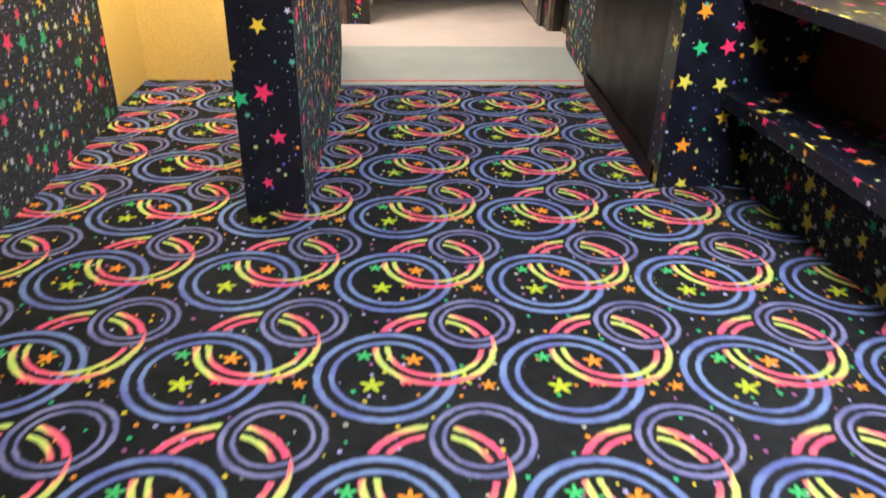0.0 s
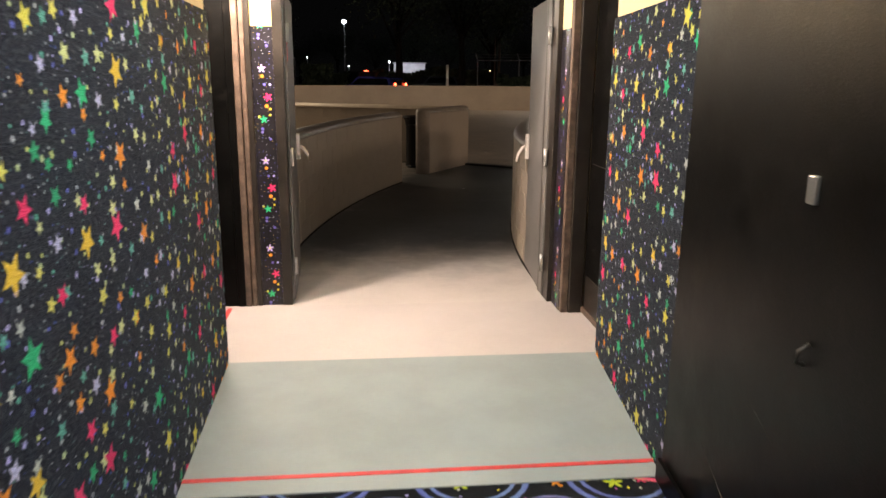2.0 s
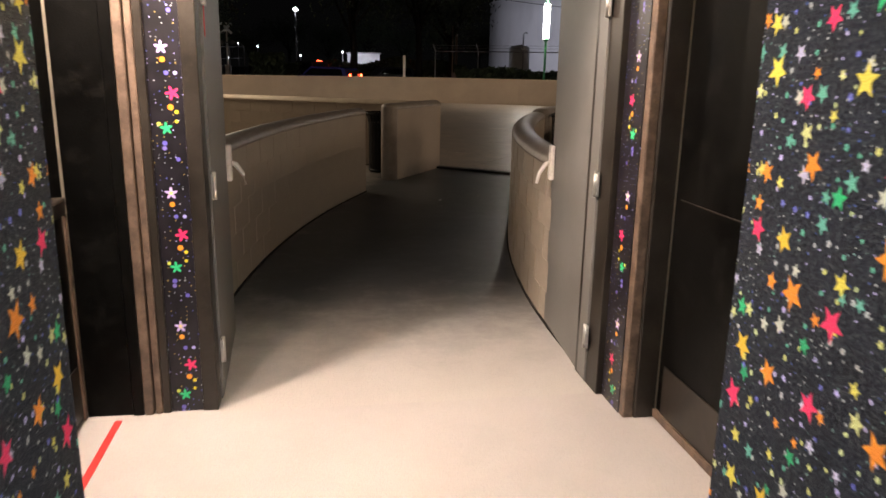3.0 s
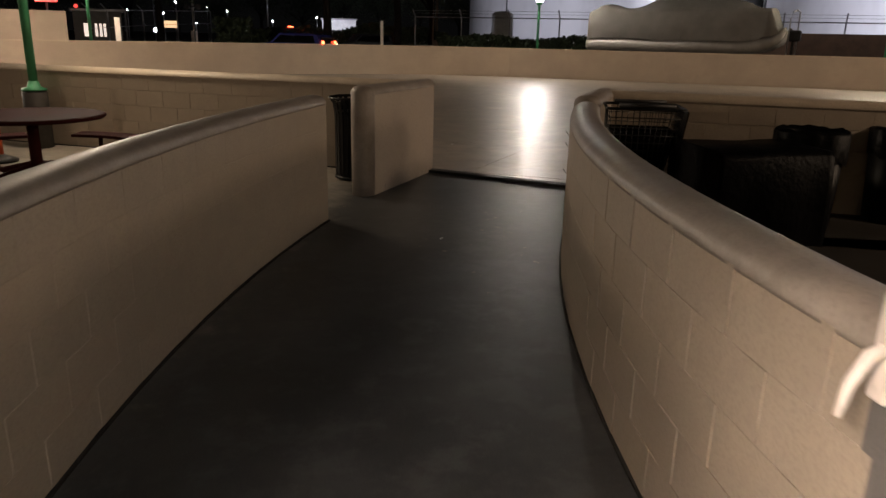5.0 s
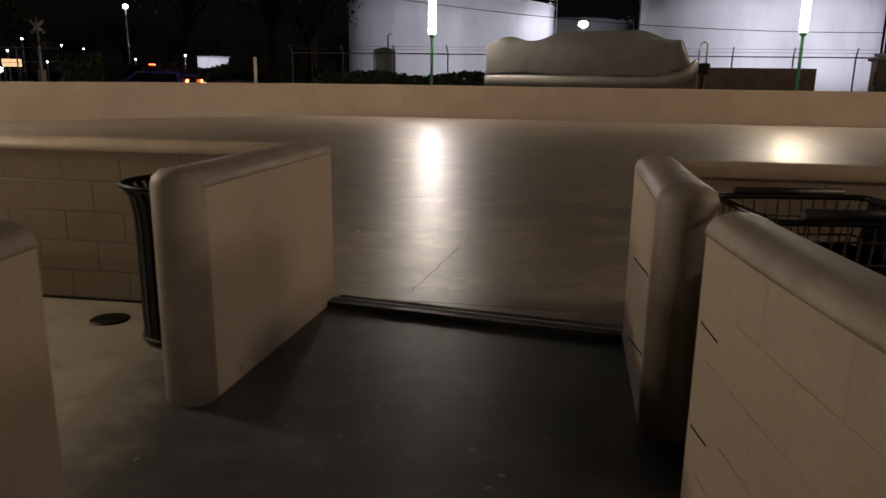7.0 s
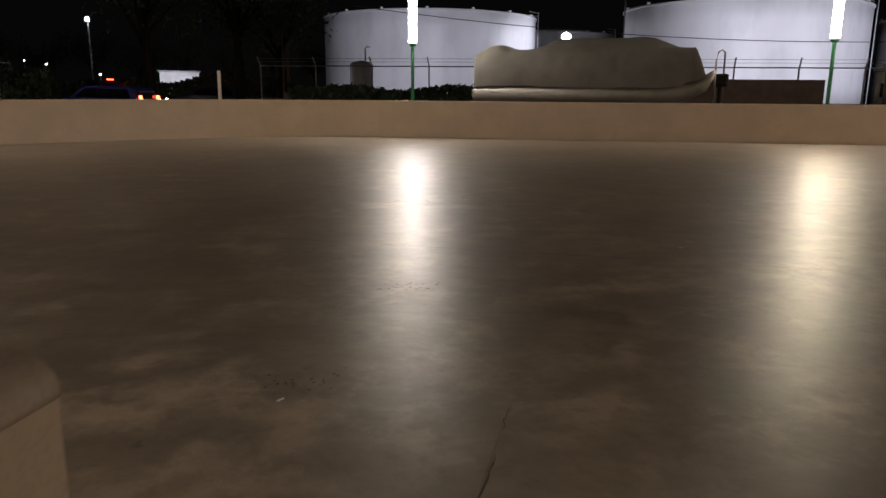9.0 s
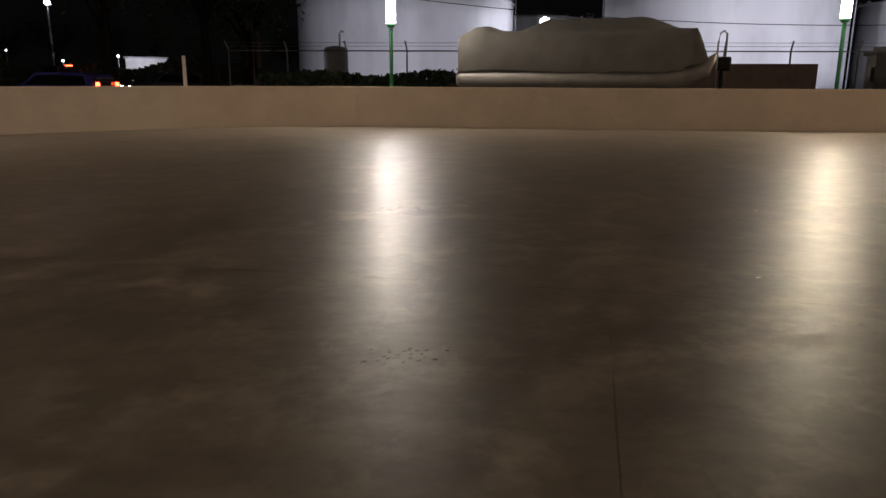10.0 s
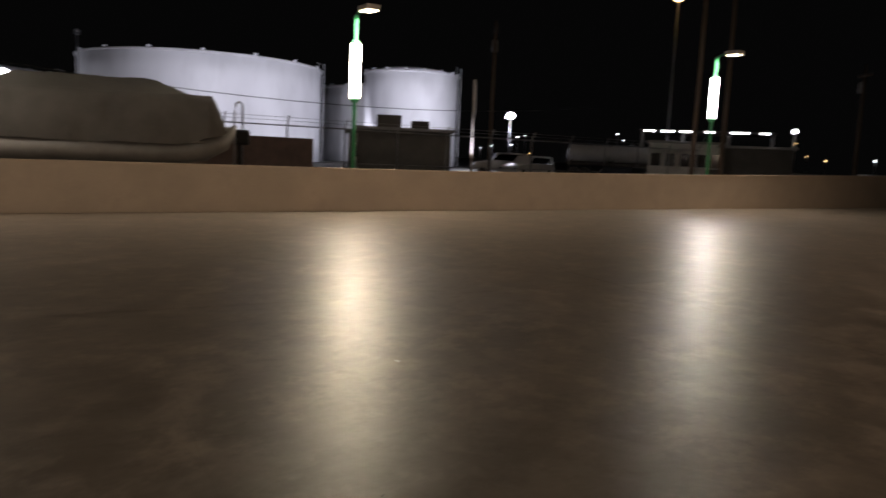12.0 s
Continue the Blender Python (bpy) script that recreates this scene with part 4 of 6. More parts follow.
# ---------------------------------------------------------------- lamp posts
def lamp_post(at, turn, watts=300, tube_mat=None, label="green steel lamp post with a lit vertical tube and a head"):
    post = thing("lamp_post", label, "lamp post", at, turn, "lamp posts")
    m = B()
    tube(m, [(0, 0, 0), (0, 0, 5.15)], 0.055, 12)
    lathe(m, [(0.14, 0), (0.14, 0.02), (0.075, 0.05), (0.06, 0.12)], 14)
    part("pole", m, M_GREEN, post)
    t = B()
    lathe(t, [(0.04, 2.9), (0.13, 2.93), (0.13, 4.37), (0.04, 4.4)], 18)
    part("tube_lamp", t, tube_mat or M_TUBE, post, "bright lit tube")
    part("collar", lathe(B(), [(0.09, 2.8), (0.135, 2.9), (0.1, 2.92)], 14), M_GREEN, post)
    part("collar", lathe(B(), [(0.1, 4.38), (0.135, 4.4), (0.09, 4.48)], 14), M_GREEN, post)
    arm = B()
    tube(arm, [(0, 0, 5.0), (0, -0.08, 5.16), (0, -0.3, 5.22), (0, -0.55, 5.22)], 0.04, 10)
    part("arm", arm, M_GREEN, post)
    part("head", box(B(), -0.2, 0.2, -1.0, -0.45, 5.16, 5.3, 0.03), M_HEAD, post, "box-shaped lamp head")
    part("lens", box(B(), -0.16, 0.16, -0.95, -0.5, 5.145, 5.158), M_LENS, post, "lit lens")
    m4 = pose(*at, 0, 0, turn)
    a = m4 @ Vector((0, -0.72, 5.13))
    lamp("lamp_post_light", "AREA", a, a - Vector((0, 0, 1)), watts, (1, 0.84, 0.65), 0.3, 0.4)
    return post


TURN = math.degrees(math.atan2(U.y, U.x))
lamp_post((9.85, 37.35, 0), TURN)
lamp_post((20.7, 30.85, 0.1), TURN, tube_mat=M_TUBE_WARM)
lamp_post((32.8, 23.1, 0.45), TURN)
lamp_post((-7.1, 36.6, 0), TURN + 40)
lamp_post((-13.6, 25.1, 0.012), TURN + 90)


def patio_post(x, y):
    """A green post on a pier beside the patio wall, with an arm that carries a lamp."""
    post = thing("patio_lamp_post", "green steel post on a dark pier with an arm lamp", "lamp post", (x, y, 0))
    m = B()
    tube(m, [(0, 0, 0.72), (0, 0, 3.3)], 0.055, 12)
    lathe(m, [(0.15, 0.72), (0.15, 0.745), (0.08, 0.77), (0.06, 0.84)], 14)
    part("pole", m, M_GREEN, post)
    part("pier", lathe(B(), [(0.15, 0.0), (0.15, 0.69), (0.13, 0.72)], 18), M_DARK, post, "round dark pier")
    part("arm", tube(B(), [(0, 0, 3.22), (0.2, -0.12, 3.4), (0.7, -0.4, 3.30)], 0.035, 10), M_GREEN, post)
    part("shade", lathe(B(), [(0.16, 2.96), (0.17, 2.98), (0.08, 3.18), (0.03, 3.30)], 20, (0.7, -0.4)), M_HEAD, post, "round lamp shade")
    return post


patio_post(-3.2, 17.9)

# ---------------------------------------------------------------- boat
boat = thing("pontoon_boat", "pontoon boat under a grey canvas cover on a trailer", "boat", (15.3, 35.5, 0.1), math.degrees(math.atan2(-5.3, 6.1)))
L = 3.6


def cover_mesh():
    m = B()
    rows = []
    nx = 72
    for i in range(nx + 1):
        x = -L + (2 * L + 0.05) * i / nx
        f = i / nx
        rise = min(1, max(0, (f - 0.22) / 0.16)) * min(1, max(0, (0.90 - f) / 0.15))
        rise = rise * rise * (3 - 2 * rise)
        top = 2.60 + 0.15 * math.exp(-((f - 0.10) / 0.055) ** 2) - 0.10 * max(0, 1 - f / 0.07) + 0.05 * f + 0.012 * math.sin(f * 17)
        ridge = top + 0.05 + 0.33 * rise
        low = 1.45 + 0.07 * math.exp(-((f - 0.2) / 0.12) ** 2) + 0.34 * max(0, (f - 0.84) / 0.16) ** 1.3
        prof = [(-1.24, low), (-1.28, low + 0.3), (-1.25, (low + top) / 2), (-1.19, top - 0.16), (-1.09, top - 0.02), (-0.75, top + 0.02), (-0.3, ridge), (0.3, ridge), (0.75, top + 0.02), (1.09, top - 0.02), (1.19, top - 0.16), (1.25, (low + top) / 2), (1.24, low)]
        row = []
        for k, (y, z) in enumerate(prof):
            wr = 0.035 * noise.noise(Vector((x * 1.7, y * 2.0, z * 2.3))) + 0.02 * noise.noise(Vector((x * 6, y * 3, z * 1.2))) + 0.05 * noise.noise(Vector((x * 7 + z * 3, y, z * 1.5))) * (1.6 * math.exp(-(1 - f) / 0.09) + math.exp(-f / 0.07))
            end = (0.06 if i == 0 else 0.0) + (0.34 * (z - low) / (top - low) * max(0, (f - 0.93) / 0.07) if f > 0.93 else 0.0)
            row.append(m.verts.new((x + (end if i == 0 else -end), y * (1 + wr), z + wr * 0.7)))
        rows.append(row)
    for a, b in zip(rows, rows[1:]):
        for k in range(len(a) - 1):
            m.faces.new((a[k], a[k + 1], b[k + 1], b[k])).smooth = True
    m.faces.new(rows[0]), m.faces.new(rows[-1][::-1])
    return m


part("cover", cover_mesh(), M_CANVAS, boat, "wrinkled grey canvas cover")
for y in (-1.0, 1.0):
    m = B()
    tube(m, [(-L, y, 1.24), (-L + 0.15, y, 1.24), (2.4, y, 1.24), (3.1, y, 1.34), (3.55, y, 1.56), (3.8, y, 1.86), (3.86, y, 1.98)], [0.2, 0.27, 0.27, 0.27, 0.23, 0.1, 0.03], 18)
    part("pontoon", m, M_ALU, boat, "dull aluminium pontoon")
part("deck", box(B(), -L, 3.2, -1.2, 1.2, 1.5, 1.56, 0.01), M_ALU, boat)
for x in (-3.4, -2.2, -1.0, 0.2, 1.4, 2.4):
    part("tie_strap", tube(B(), [(x, -1.26, 1.62), (x + 0.02, -1.24, 1.5), (x + 0.02, -1.12, 1.44)], 0.012, 6), M_RUBBER, boat, "dark tie-down strap")
m = B()
tube(m, [(3.9, -0.3, 0.9), (3.9, -0.3, 2.3), (3.95, -0.2, 2.55), (4.05, 0.0, 2.62), (4.15, 0.15, 2.55), (4.15, 0.2, 1.0)], 0.028, 8)
part("bow_ladder", m, M_GALV, boat, "bent steel guide bar")
m = B()
box(m, -3.2, 4.6, -0.75, -0.62, 0.62, 0.78), box(m, -3.2, 4.6, 0.62, 0.75, 0.62, 0.78), box(m, 3.9, 4.3, -0.25, 0.25, 1.5, 1.9, 0.06)
box(m, 4.0, 4.1, -0.06, 0.06, 0.7, 1.55)
for x in (-2.4, 0, 2.2):
    box(m, x - 0.06, x + 0.06, -1.1, 1.1, 0.78, 0.95)
part("trailer_frame", m, M_BIN, boat, "dark trailer frame and winch")
for x in (-1.3, -0.5):
    for y in (-1.05, 1.05):
        m = B()
        tube(m, [(x, y - 0.1, 0.3), (x, y + 0.1, 0.3)], 0.33, 20)
        part("wheel", m, M_RUBBER, boat)


# ---------------------------------------------------------------- tanks
def storage_tank(x, y, radius, height, label="large white steel storage tank under flood lights"):
    tank = thing("storage_tank", label, "storage tank", (x, y, 0), 0, "storage tanks")
    seg = 72
    m = B()
    prof = [(radius, -0.05)]
    for k in range(1, 6):
        z = height * k / 5
        prof += [(radius, z)]
    prof += [(radius * 0.5, height + 0.7), (0.1, height + 1.0)]
    lathe(m, prof, seg)
    part("shell", m, M_TANK, tank)
    m = B()
    lathe(m, [(radius + 0.02, height - 0.25), (radius + 0.16, height - 0.25), (radius + 0.16, height - 0.08), (radius + 0.02, height - 0.08)], seg)
    part("wind_girder", m, M_TANK, tank, "stiffening ring at the rim")
    for k in range(16):
        a = 2 * math.pi * k / 16
        c, e = math.cos(a) * (radius - 0.1), math.sin(a) * (radius - 0.1)
        part("vent", box(B(), c - 0.15, c + 0.15, e - 0.15, e + 0.15, height, height + 0.25), M_TANK, tank)
    m = B()
    ang = math.atan2(15 - y, 3 - x) + 1.45
    for o in (-0.3, 0.3):
        a = ang + o / radius
        tube(m, [(math.cos(a) * (radius + 0.35), math.sin(a) * (radius + 0.35), 0), (math.cos(a) * (radius + 0.35), math.sin(a) * (radius + 0.35), height + 1.0)], 0.05, 6)
    a = ang
    c, s = math.cos(a) * (radius - 0.2), math.sin(a) * (radius - 0.2)
    for dz in (0.5, 1.0):
        tube(m, [(c - 1.2, s - 0.6, height + dz), (c + 1.0, s + 0.6, height + dz)], 0.04, 6)
    part("ladder", m, M_TANK, tank, "ladder and railing")
    return tank


storage_tank(43.1, 122.8, 16.0, 12.0)
storage_tank(72.6, 89.6, 14.5, 11.6)
storage_tank(91.0, 70.1, 6.3, 12.2, "white steel storage tank behind the yard sheds")
storage_tank(104.0, 84.0, 8.5, 11.4, "white steel storage tank behind the others")
storage_tank(74.0, 137.0, 10.0, 11.6, "white steel storage tank behind the others")
small = thing("small_tank", "small grey steel tank with a vent pipe", "tank", (21.9, 86.4, 0))
part("shell", lathe(B(), [(1.15, 0), (1.15, 3.9), (0.9, 4.1), (0.1, 4.25)], 28), M_SHED, small)
m = B()
tube(m, [(0.4, 0, 4.1), (0.4, 0, 5.4), (0.6, 0, 5.6), (0.85, 0, 5.55)], 0.09, 8)
part("vent_pipe", m, M_GALV, small)

# ---------------------------------------------------------------- patio things
bin_ = thing("litter_bin", "black slatted steel litter bin with a flared rim", "litter bin", (0.71, 15.42, 0))
part("liner", lathe(B(), [(0.205, 0.02), (0.222, 0.05), (0.222, 0.72), (0.2, 0.72)], 28), M_BIN, bin_, "black inner liner")
m = B()
tube(m, [(0.232 * math.cos(a), 0.232 * math.sin(a), 0.03) for a in (2 * math.pi * k / 32 for k in range(33))], 0.016, 8, False)
part("base_ring", m, M_BIN, bin_)
m = B()
tube(m, [(0.288 * math.cos(a), 0.288 * math.sin(a), 0.86) for a in (2 * math.pi * k / 36 for k in range(37))], 0.014, 8, False)
part("rim", m, M_BIN, bin_, "flared black rim")
slat_me = None
for k in range(26):
    if slat_me is None:
        m = B()
        prof = [(0.228, 0.02), (0.228, 0.58), (0.231, 0.70), (0.248, 0.80), (0.288, 0.86)]
        vs = [[m.verts.new((r + o, w, z)) for o, w in ((0, -0.021), (0.007, -0.021), (0.007, 0.021), (0, 0.021))] for r, z in prof]
        for a, b in zip(vs, vs[1:]):
            for i in range(4):
                m.faces.new((a[i], a[(i + 1) % 4], b[(i + 1) % 4], b[i]))
        m.faces.new(vs[0]), m.faces.new(vs[-1])
        slat_me = mesh_of("slat", m, M_BIN)
    ob = new("slat", slat_me)
    ob.parent, ob.matrix_local = bin_, pose(0, 0, 0, 0, 0, 360 * k / 26)


def picnic_table(x, y, turn):
    t = thing("picnic_table", "round dark red picnic table with curved benches", "picnic table", (x, y, 0), turn, "picnic tables")
    part("tabletop", lathe(B(), [(0.6, 0.715), (0.62, 0.73), (0.62, 0.748), (0.6, 0.755)], 40), M_TABLE, t)
    m = B()
    tube(m, [(0, 0, 0.02), (0, 0, 0.71)], 0.05, 12)
    part("column", m, M_TABLE, t)
    part("foot", lathe(B(), [(0.3, 0.0), (0.3, 0.02), (0.07, 0.05)], 24), M_TABLE, t)
    for k in range(4):
        a0 = math.pi / 2 * k + 0.2
        pts = [(0.98 * math.cos(a0 + 1.1 * i / 8), 0.98 * math.sin(a0 + 1.1 * i / 8)) for i in range(9)]
        part("bench_seat", sweep(B(), pts, [(-0.13, 0.43), (0.13, 0.43), (0.13, 0.46), (-0.13, 0.46)]), M_TABLE, t)
        mid = a0 + 0.55
        m = B()
        tube(m, [(0.06 * math.cos(mid), 0.06 * math.sin(mid), 0.3), (0.5 * math.cos(mid), 0.5 * math.sin(mid), 0.2), (0.95 * math.cos(mid), 0.95 * math.sin(mid), 0.25), (0.98 * math.cos(mid), 0.98 * math.sin(mid), 0.43)], 0.028, 8)
        part("bench_arm", m, M_TABLE, t)
        m = B()
        tube(m, [(0.98 * math.cos(mid + 0.3), 0.98 * math.sin(mid + 0.3), 0.0), (0.98 * math.cos(mid + 0.3), 0.98 * math.sin(mid + 0.3), 0.43)], 0.022, 8)
        part("bench_leg", m, M_TABLE, t)
    return t


picnic_table(-2.25, 14.75, 10)
picnic_table(-5.2, 15.6, 40)
cone = thing("traffic_delineator", "orange plastic delineator post with white bands", "traffic post", (-3.3, 16.75, 0))
part("foot", lathe(B(), [(0.2, 0.0), (0.2, 0.03), (0.12, 0.06), (0.05, 0.09)], 16), M_RUBBER, cone)
part("post", lathe(B(), [(0.055, 0.06), (0.05, 1.1), (0.03, 1.14), (0.03, 1.2)], 14), M_CONE, cone)
for z in (0.72, 0.92):
    part("band", lathe(B(), [(0.0535, z), (0.0545, z + 0.005), (0.0535, z + 0.08), (0.053, z + 0.085)], 14), M_PAPER, cone, "white reflective band")
drain = thing("floor_drain", "dark round floor drain in the patio", "drain", (0.27, 15.85, -0.004))
part("grate", lathe(B(), [(0.11, 0.0), (0.11, 0.006), (0.09, 0.008)], 20), M_BIN, drain)

# wire shopping cart behind the low wall
cart = thing("wire_cart", "dark steel wire basket cart parked behind the wall", "cart", (2.93, 13.32, 0), 160)


W, D = 0.29, 0.24


def slope(x, z):
    """The basket's nose slants inward towards the bottom."""
    return x if x > 0 else x * (1 - 0.62 * (0.97 - z))


for x in np.linspace(-W, W, 13):
    for y in (-D, D):
        part("upright_wire", tube(B(), [(slope(x, 0.45), y, 0.45), (x, y * 1.08, 0.96)], 0.0035, 5), M_WIRE, cart)
    part("floor_wire", tube(B(), [(slope(x, 0.45), -D, 0.45), (slope(x, 0.45), D, 0.45)], 0.0035, 5), M_WIRE, cart)
for y in np.linspace(-D, D, 9)[1:-1]:
    for x in (-W, W):
        part("upright_wire", tube(B(), [(slope(x, 0.45), y, 0.45), (x * 1.03, y, 0.96)], 0.0035, 5), M_WIRE, cart)
for z in (0.46, 0.56, 0.64, 0.70, 0.76, 0.82, 0.90):
    k = 1 + 0.08 * (z - 0.45) / 0.5
    a, b = slope(-W, z) * 1.01, W
    part("hoop_wire", tube(B(), [(a, -D * k, z), (b, -D * k, z), (b, D * k, z), (a, D * k, z), (a, -D * k, z)], 0.0045, 5), M_WIRE, cart)
ring = []
for cx, cy, a0 in ((W - 0.03, D - 0.01, 0), (-W + 0.03, D - 0.01, 90), (-W + 0.03, -D + 0.01, 180), (W - 0.03, -D + 0.01, 270)):
    ring += [(cx + 0.05 * math.cos(radians(a0 + q)), cy + 0.05 * math.sin(radians(a0 + q)), 0.97) for q in (0, 30, 60, 90)]
part("top_rail", tube(B(), ring + ring[:1], 0.012, 8), M_WIRE, cart)
part("grip", tube(B(), [(-W + 0.07, D + 0.045, 1.0), (W - 0.07, D + 0.045, 1.0)], 0.019, 10), M_RUBBER, cart, "dark plastic grip")
part("grip", tube(B(), [(-W + 0.07, -D - 0.045, 0.99), (W - 0.07, -D - 0.045, 0.99)], 0.017, 10), M_RUBBER, cart, "dark plastic grip")
plate = B()
prism(plate, [(-0.012, -D - 0.02), (0.0, -D - 0.02), (0.0, D + 0.02), (-0.012, D + 0.02)], 0.0, 0.30)
for v in plate.verts:
    v.co.x += -W - 0.03 + 0.14 * (0.30 - v.co.z)
    v.co.z += 0.66
plate = part("nose_plate", plate, M_BIN, cart, "dark plastic nose plate")
for k, (y, l) in enumerate(((0.16, 0.05), (0.09, 0.06), (0.0, 0.04), (-0.1, 0.07))):
    part("print_bar", box(B(), -W - 0.046, -W - 0.0405, y - l / 2, y + l / 2, 0.925, 0.942), M_PAPER, plate, "small pale print bar")
for sx in (-1, 1):
    part("chassis_bar", tube(B(), [(slope(sx * W, 0.45), -D, 0.45), (sx * W, -D - 0.04, 0.16), (sx * W, D + 0.1, 0.14), (slope(sx * W, 0.45), D, 0.45)], 0.012, 8), M_WIRE, cart)
    for sy in (-1, 1):
        part("castor", tube(B(), [(sx * W - 0.014, sy * D, 0.065), (sx * W + 0.014, sy * D, 0.065)], 0.064, 14), M_RUBBER, cart)


liner = B()
rows = [[liner.verts.new((slope(W * sx, z) * k, D * k * sy, z)) for sx, sy in ((-1, -1), (0, -1.01), (1, -1), (1.01, 0), (1, 1), (0, 1.01), (-1, 1), (-1.01, 0))] for k, z in ((0.9, 0.47), (0.95, 0.66), (0.98, 0.76), (0.94, 0.79))]
for a, b in zip(rows, rows[1:]):
    for i in range(8):
        liner.faces.new((a[i], a[(i + 1) % 8], b[(i + 1) % 8], b[i])).smooth = True
liner.faces.new(rows[0])
part("liner_bag", liner, M_BAG, cart, "black plastic liner in the basket")


tarp = thing("covered_table", "low table under a black plastic sheet", "covered table", (3.5, 12.62, 0), -1)
m = B()
rows = []
for i in range(25):
    a = i / 24
    row = []
    for k, (y, z) in enumerate(((-0.40, 0.02), (-0.39, 0.4), (-0.37, 0.70), (-0.33, 0.745), (0, 0.75), (0.33, 0.745), (0.37, 0.7), (0.39, 0.4), (0.40, 0.02))):
        x = -0.46 + 0.92 * a
        w = 0.03 * noise.noise(Vector((x * 3, y * 4, z * 2)))
        row.append(m.verts.new((x, y + w * 1.5, max(0.0, z + w * (0.5 if z > 0.7 else 1)))))
    rows.append(row)
for a, b in zip(rows, rows[1:]):
    for k in range(8):
        m.faces.new((a[k], a[k + 1], b[k + 1], b[k])).smooth = True
m.faces.new(rows[0]), m.faces.new(rows[-1][::-1])
part("sheet", m, M_BAG, tarp, "black plastic sheet")
for x in (-0.38, 0.38):
    for y in (-0.3, 0.3):
        part("leg", tube(B(), [(x, y, 0.0), (x, y, 0.7)], 0.02, 8), M_GALV, tarp)


def refuse_can(x, y, seed):
    """A round black can with a plastic bag folded over its rim."""
    can = thing("refuse_can", "black round refuse can with a bag over its rim", "refuse can", (x, y, -0.004), 40 * x, "refuse cans")
    part("body", lathe(B(), [(0.22, 0.0), (0.235, 0.03), (0.275, 0.80), (0.26, 0.80), (0.22, 0.1)], 28), M_BIN, can)
    m = B()
    rows = []
    for k in range(56):
        a = 2 * math.pi * k / 56
        fold = noise.noise(Vector((math.cos(a) * 4, math.sin(a) * 4, seed)))
        lap = 0.60 + 0.09 * noise.noise(Vector((math.cos(a) * 2.2, math.sin(a) * 2.2, seed + 5)))
        rows.append([m.verts.new((r * math.cos(a), r * math.sin(a), z)) for r, z in ((0.20, 0.5), (0.25, 0.79), (0.272 + 0.012 * fold, 0.835 + 0.02 * fold), (0.292 + 0.014 * fold, 0.81), (0.285 + 0.02 * fold, lap))])
    for a, b in zip(rows, rows[1:] + rows[:1]):
        for i in range(4):
            m.faces.new((a[i], b[i], b[i + 1], a[i + 1])).smooth = True
    part("bag", m, M_BAG, can, "folded black plastic bag")


refuse_can(4.27, 12.95, 1.0)
refuse_can(5.28, 13.05, 4.0)
for (wx, wy, turn) in ((2.165, 12.98, -64), (2.44, 13.72, -60)):
    for z in (0.36, 0.70):
        h = thing("gate_hook", "small rusty gate hook on the wall", "gate hook", (wx, wy, z), turn, "gate hooks")
        part("bar", tube(B(), [(-0.03, -0.002, 0.02), (-0.028, -0.01, 0.02), (0.03, -0.009, -0.035), (0.032, -0.002, -0.045)], 0.0024, 8), M_FRAME, h)

# ---------------------------------------------------------------- behind the walls


def tree(x, y, h, spread, seed, label="dark leafy tree beside the road"):
    rnd = random.Random(seed)
    t = thing("street_tree", label, "tree", (x, y, 0), 0, "street trees")
    m = B()
    tube(m, [(0, 0, 0), (0.1, 0, h * 0.2), (0.0, 0.1, h * 0.42)], [0.32, 0.25, 0.2], 10)
    tips = []
    for k in range(9):
        a = k * 2.4 + rnd.random()
        b = Vector((0, 0.1, h * (0.28 + 0.15 * rnd.random())))
        e = Vector((math.cos(a) * spread * (0.4 + 0.4 * rnd.random()), math.sin(a) * spread * (0.4 + 0.4 * rnd.random()), h * (0.55 + 0.35 * rnd.random())))
        tube(m, [b, b.lerp(e, 0.5) + Vector((0, 0, 0.3)), e], [0.12, 0.08, 0.03], 6)
        tips += [e, b.lerp(e, 0.7)]
    part("trunk", m, M_BARK, t, "brown branching trunk")
    verts, faces = [], []
    for _ in range(2600):
        c = rnd.choice(tips) + Vector((rnd.gauss(0, 1), rnd.gauss(0, 1), rnd.gauss(0, 0.8))) * spread * 0.24
        u = Vector((rnd.uniform(-1, 1), rnd.uniform(-1, 1), rnd.uniform(-1, 1))).normalized()
        w = u.orthogonal().normalized()
        s = rnd.uniform(0.10, 0.22)
        i = len(verts)
        verts += [c - u * s, c + w * s * 0.5, c + u * s, c - w * s * 0.5]
        faces.append((i, i + 1, i + 2, i + 3))
    me = bpy.data.meshes.new("crown")
    me.from_pydata(verts, [], faces)
    me.materials.append(M_LEAF)
    ob = new("crown", me)
    ob.parent = t
    return t


for k, (x, y, h, s) in enumerate(((2.0, 56, 11, 4.2), (7.0, 60, 12, 4.6), (-9, 62, 10, 4.0), (10.5, 66, 10, 3.6), (-18, 58, 9, 3.6))):
    tree(x, y, h, s, 40 + k)


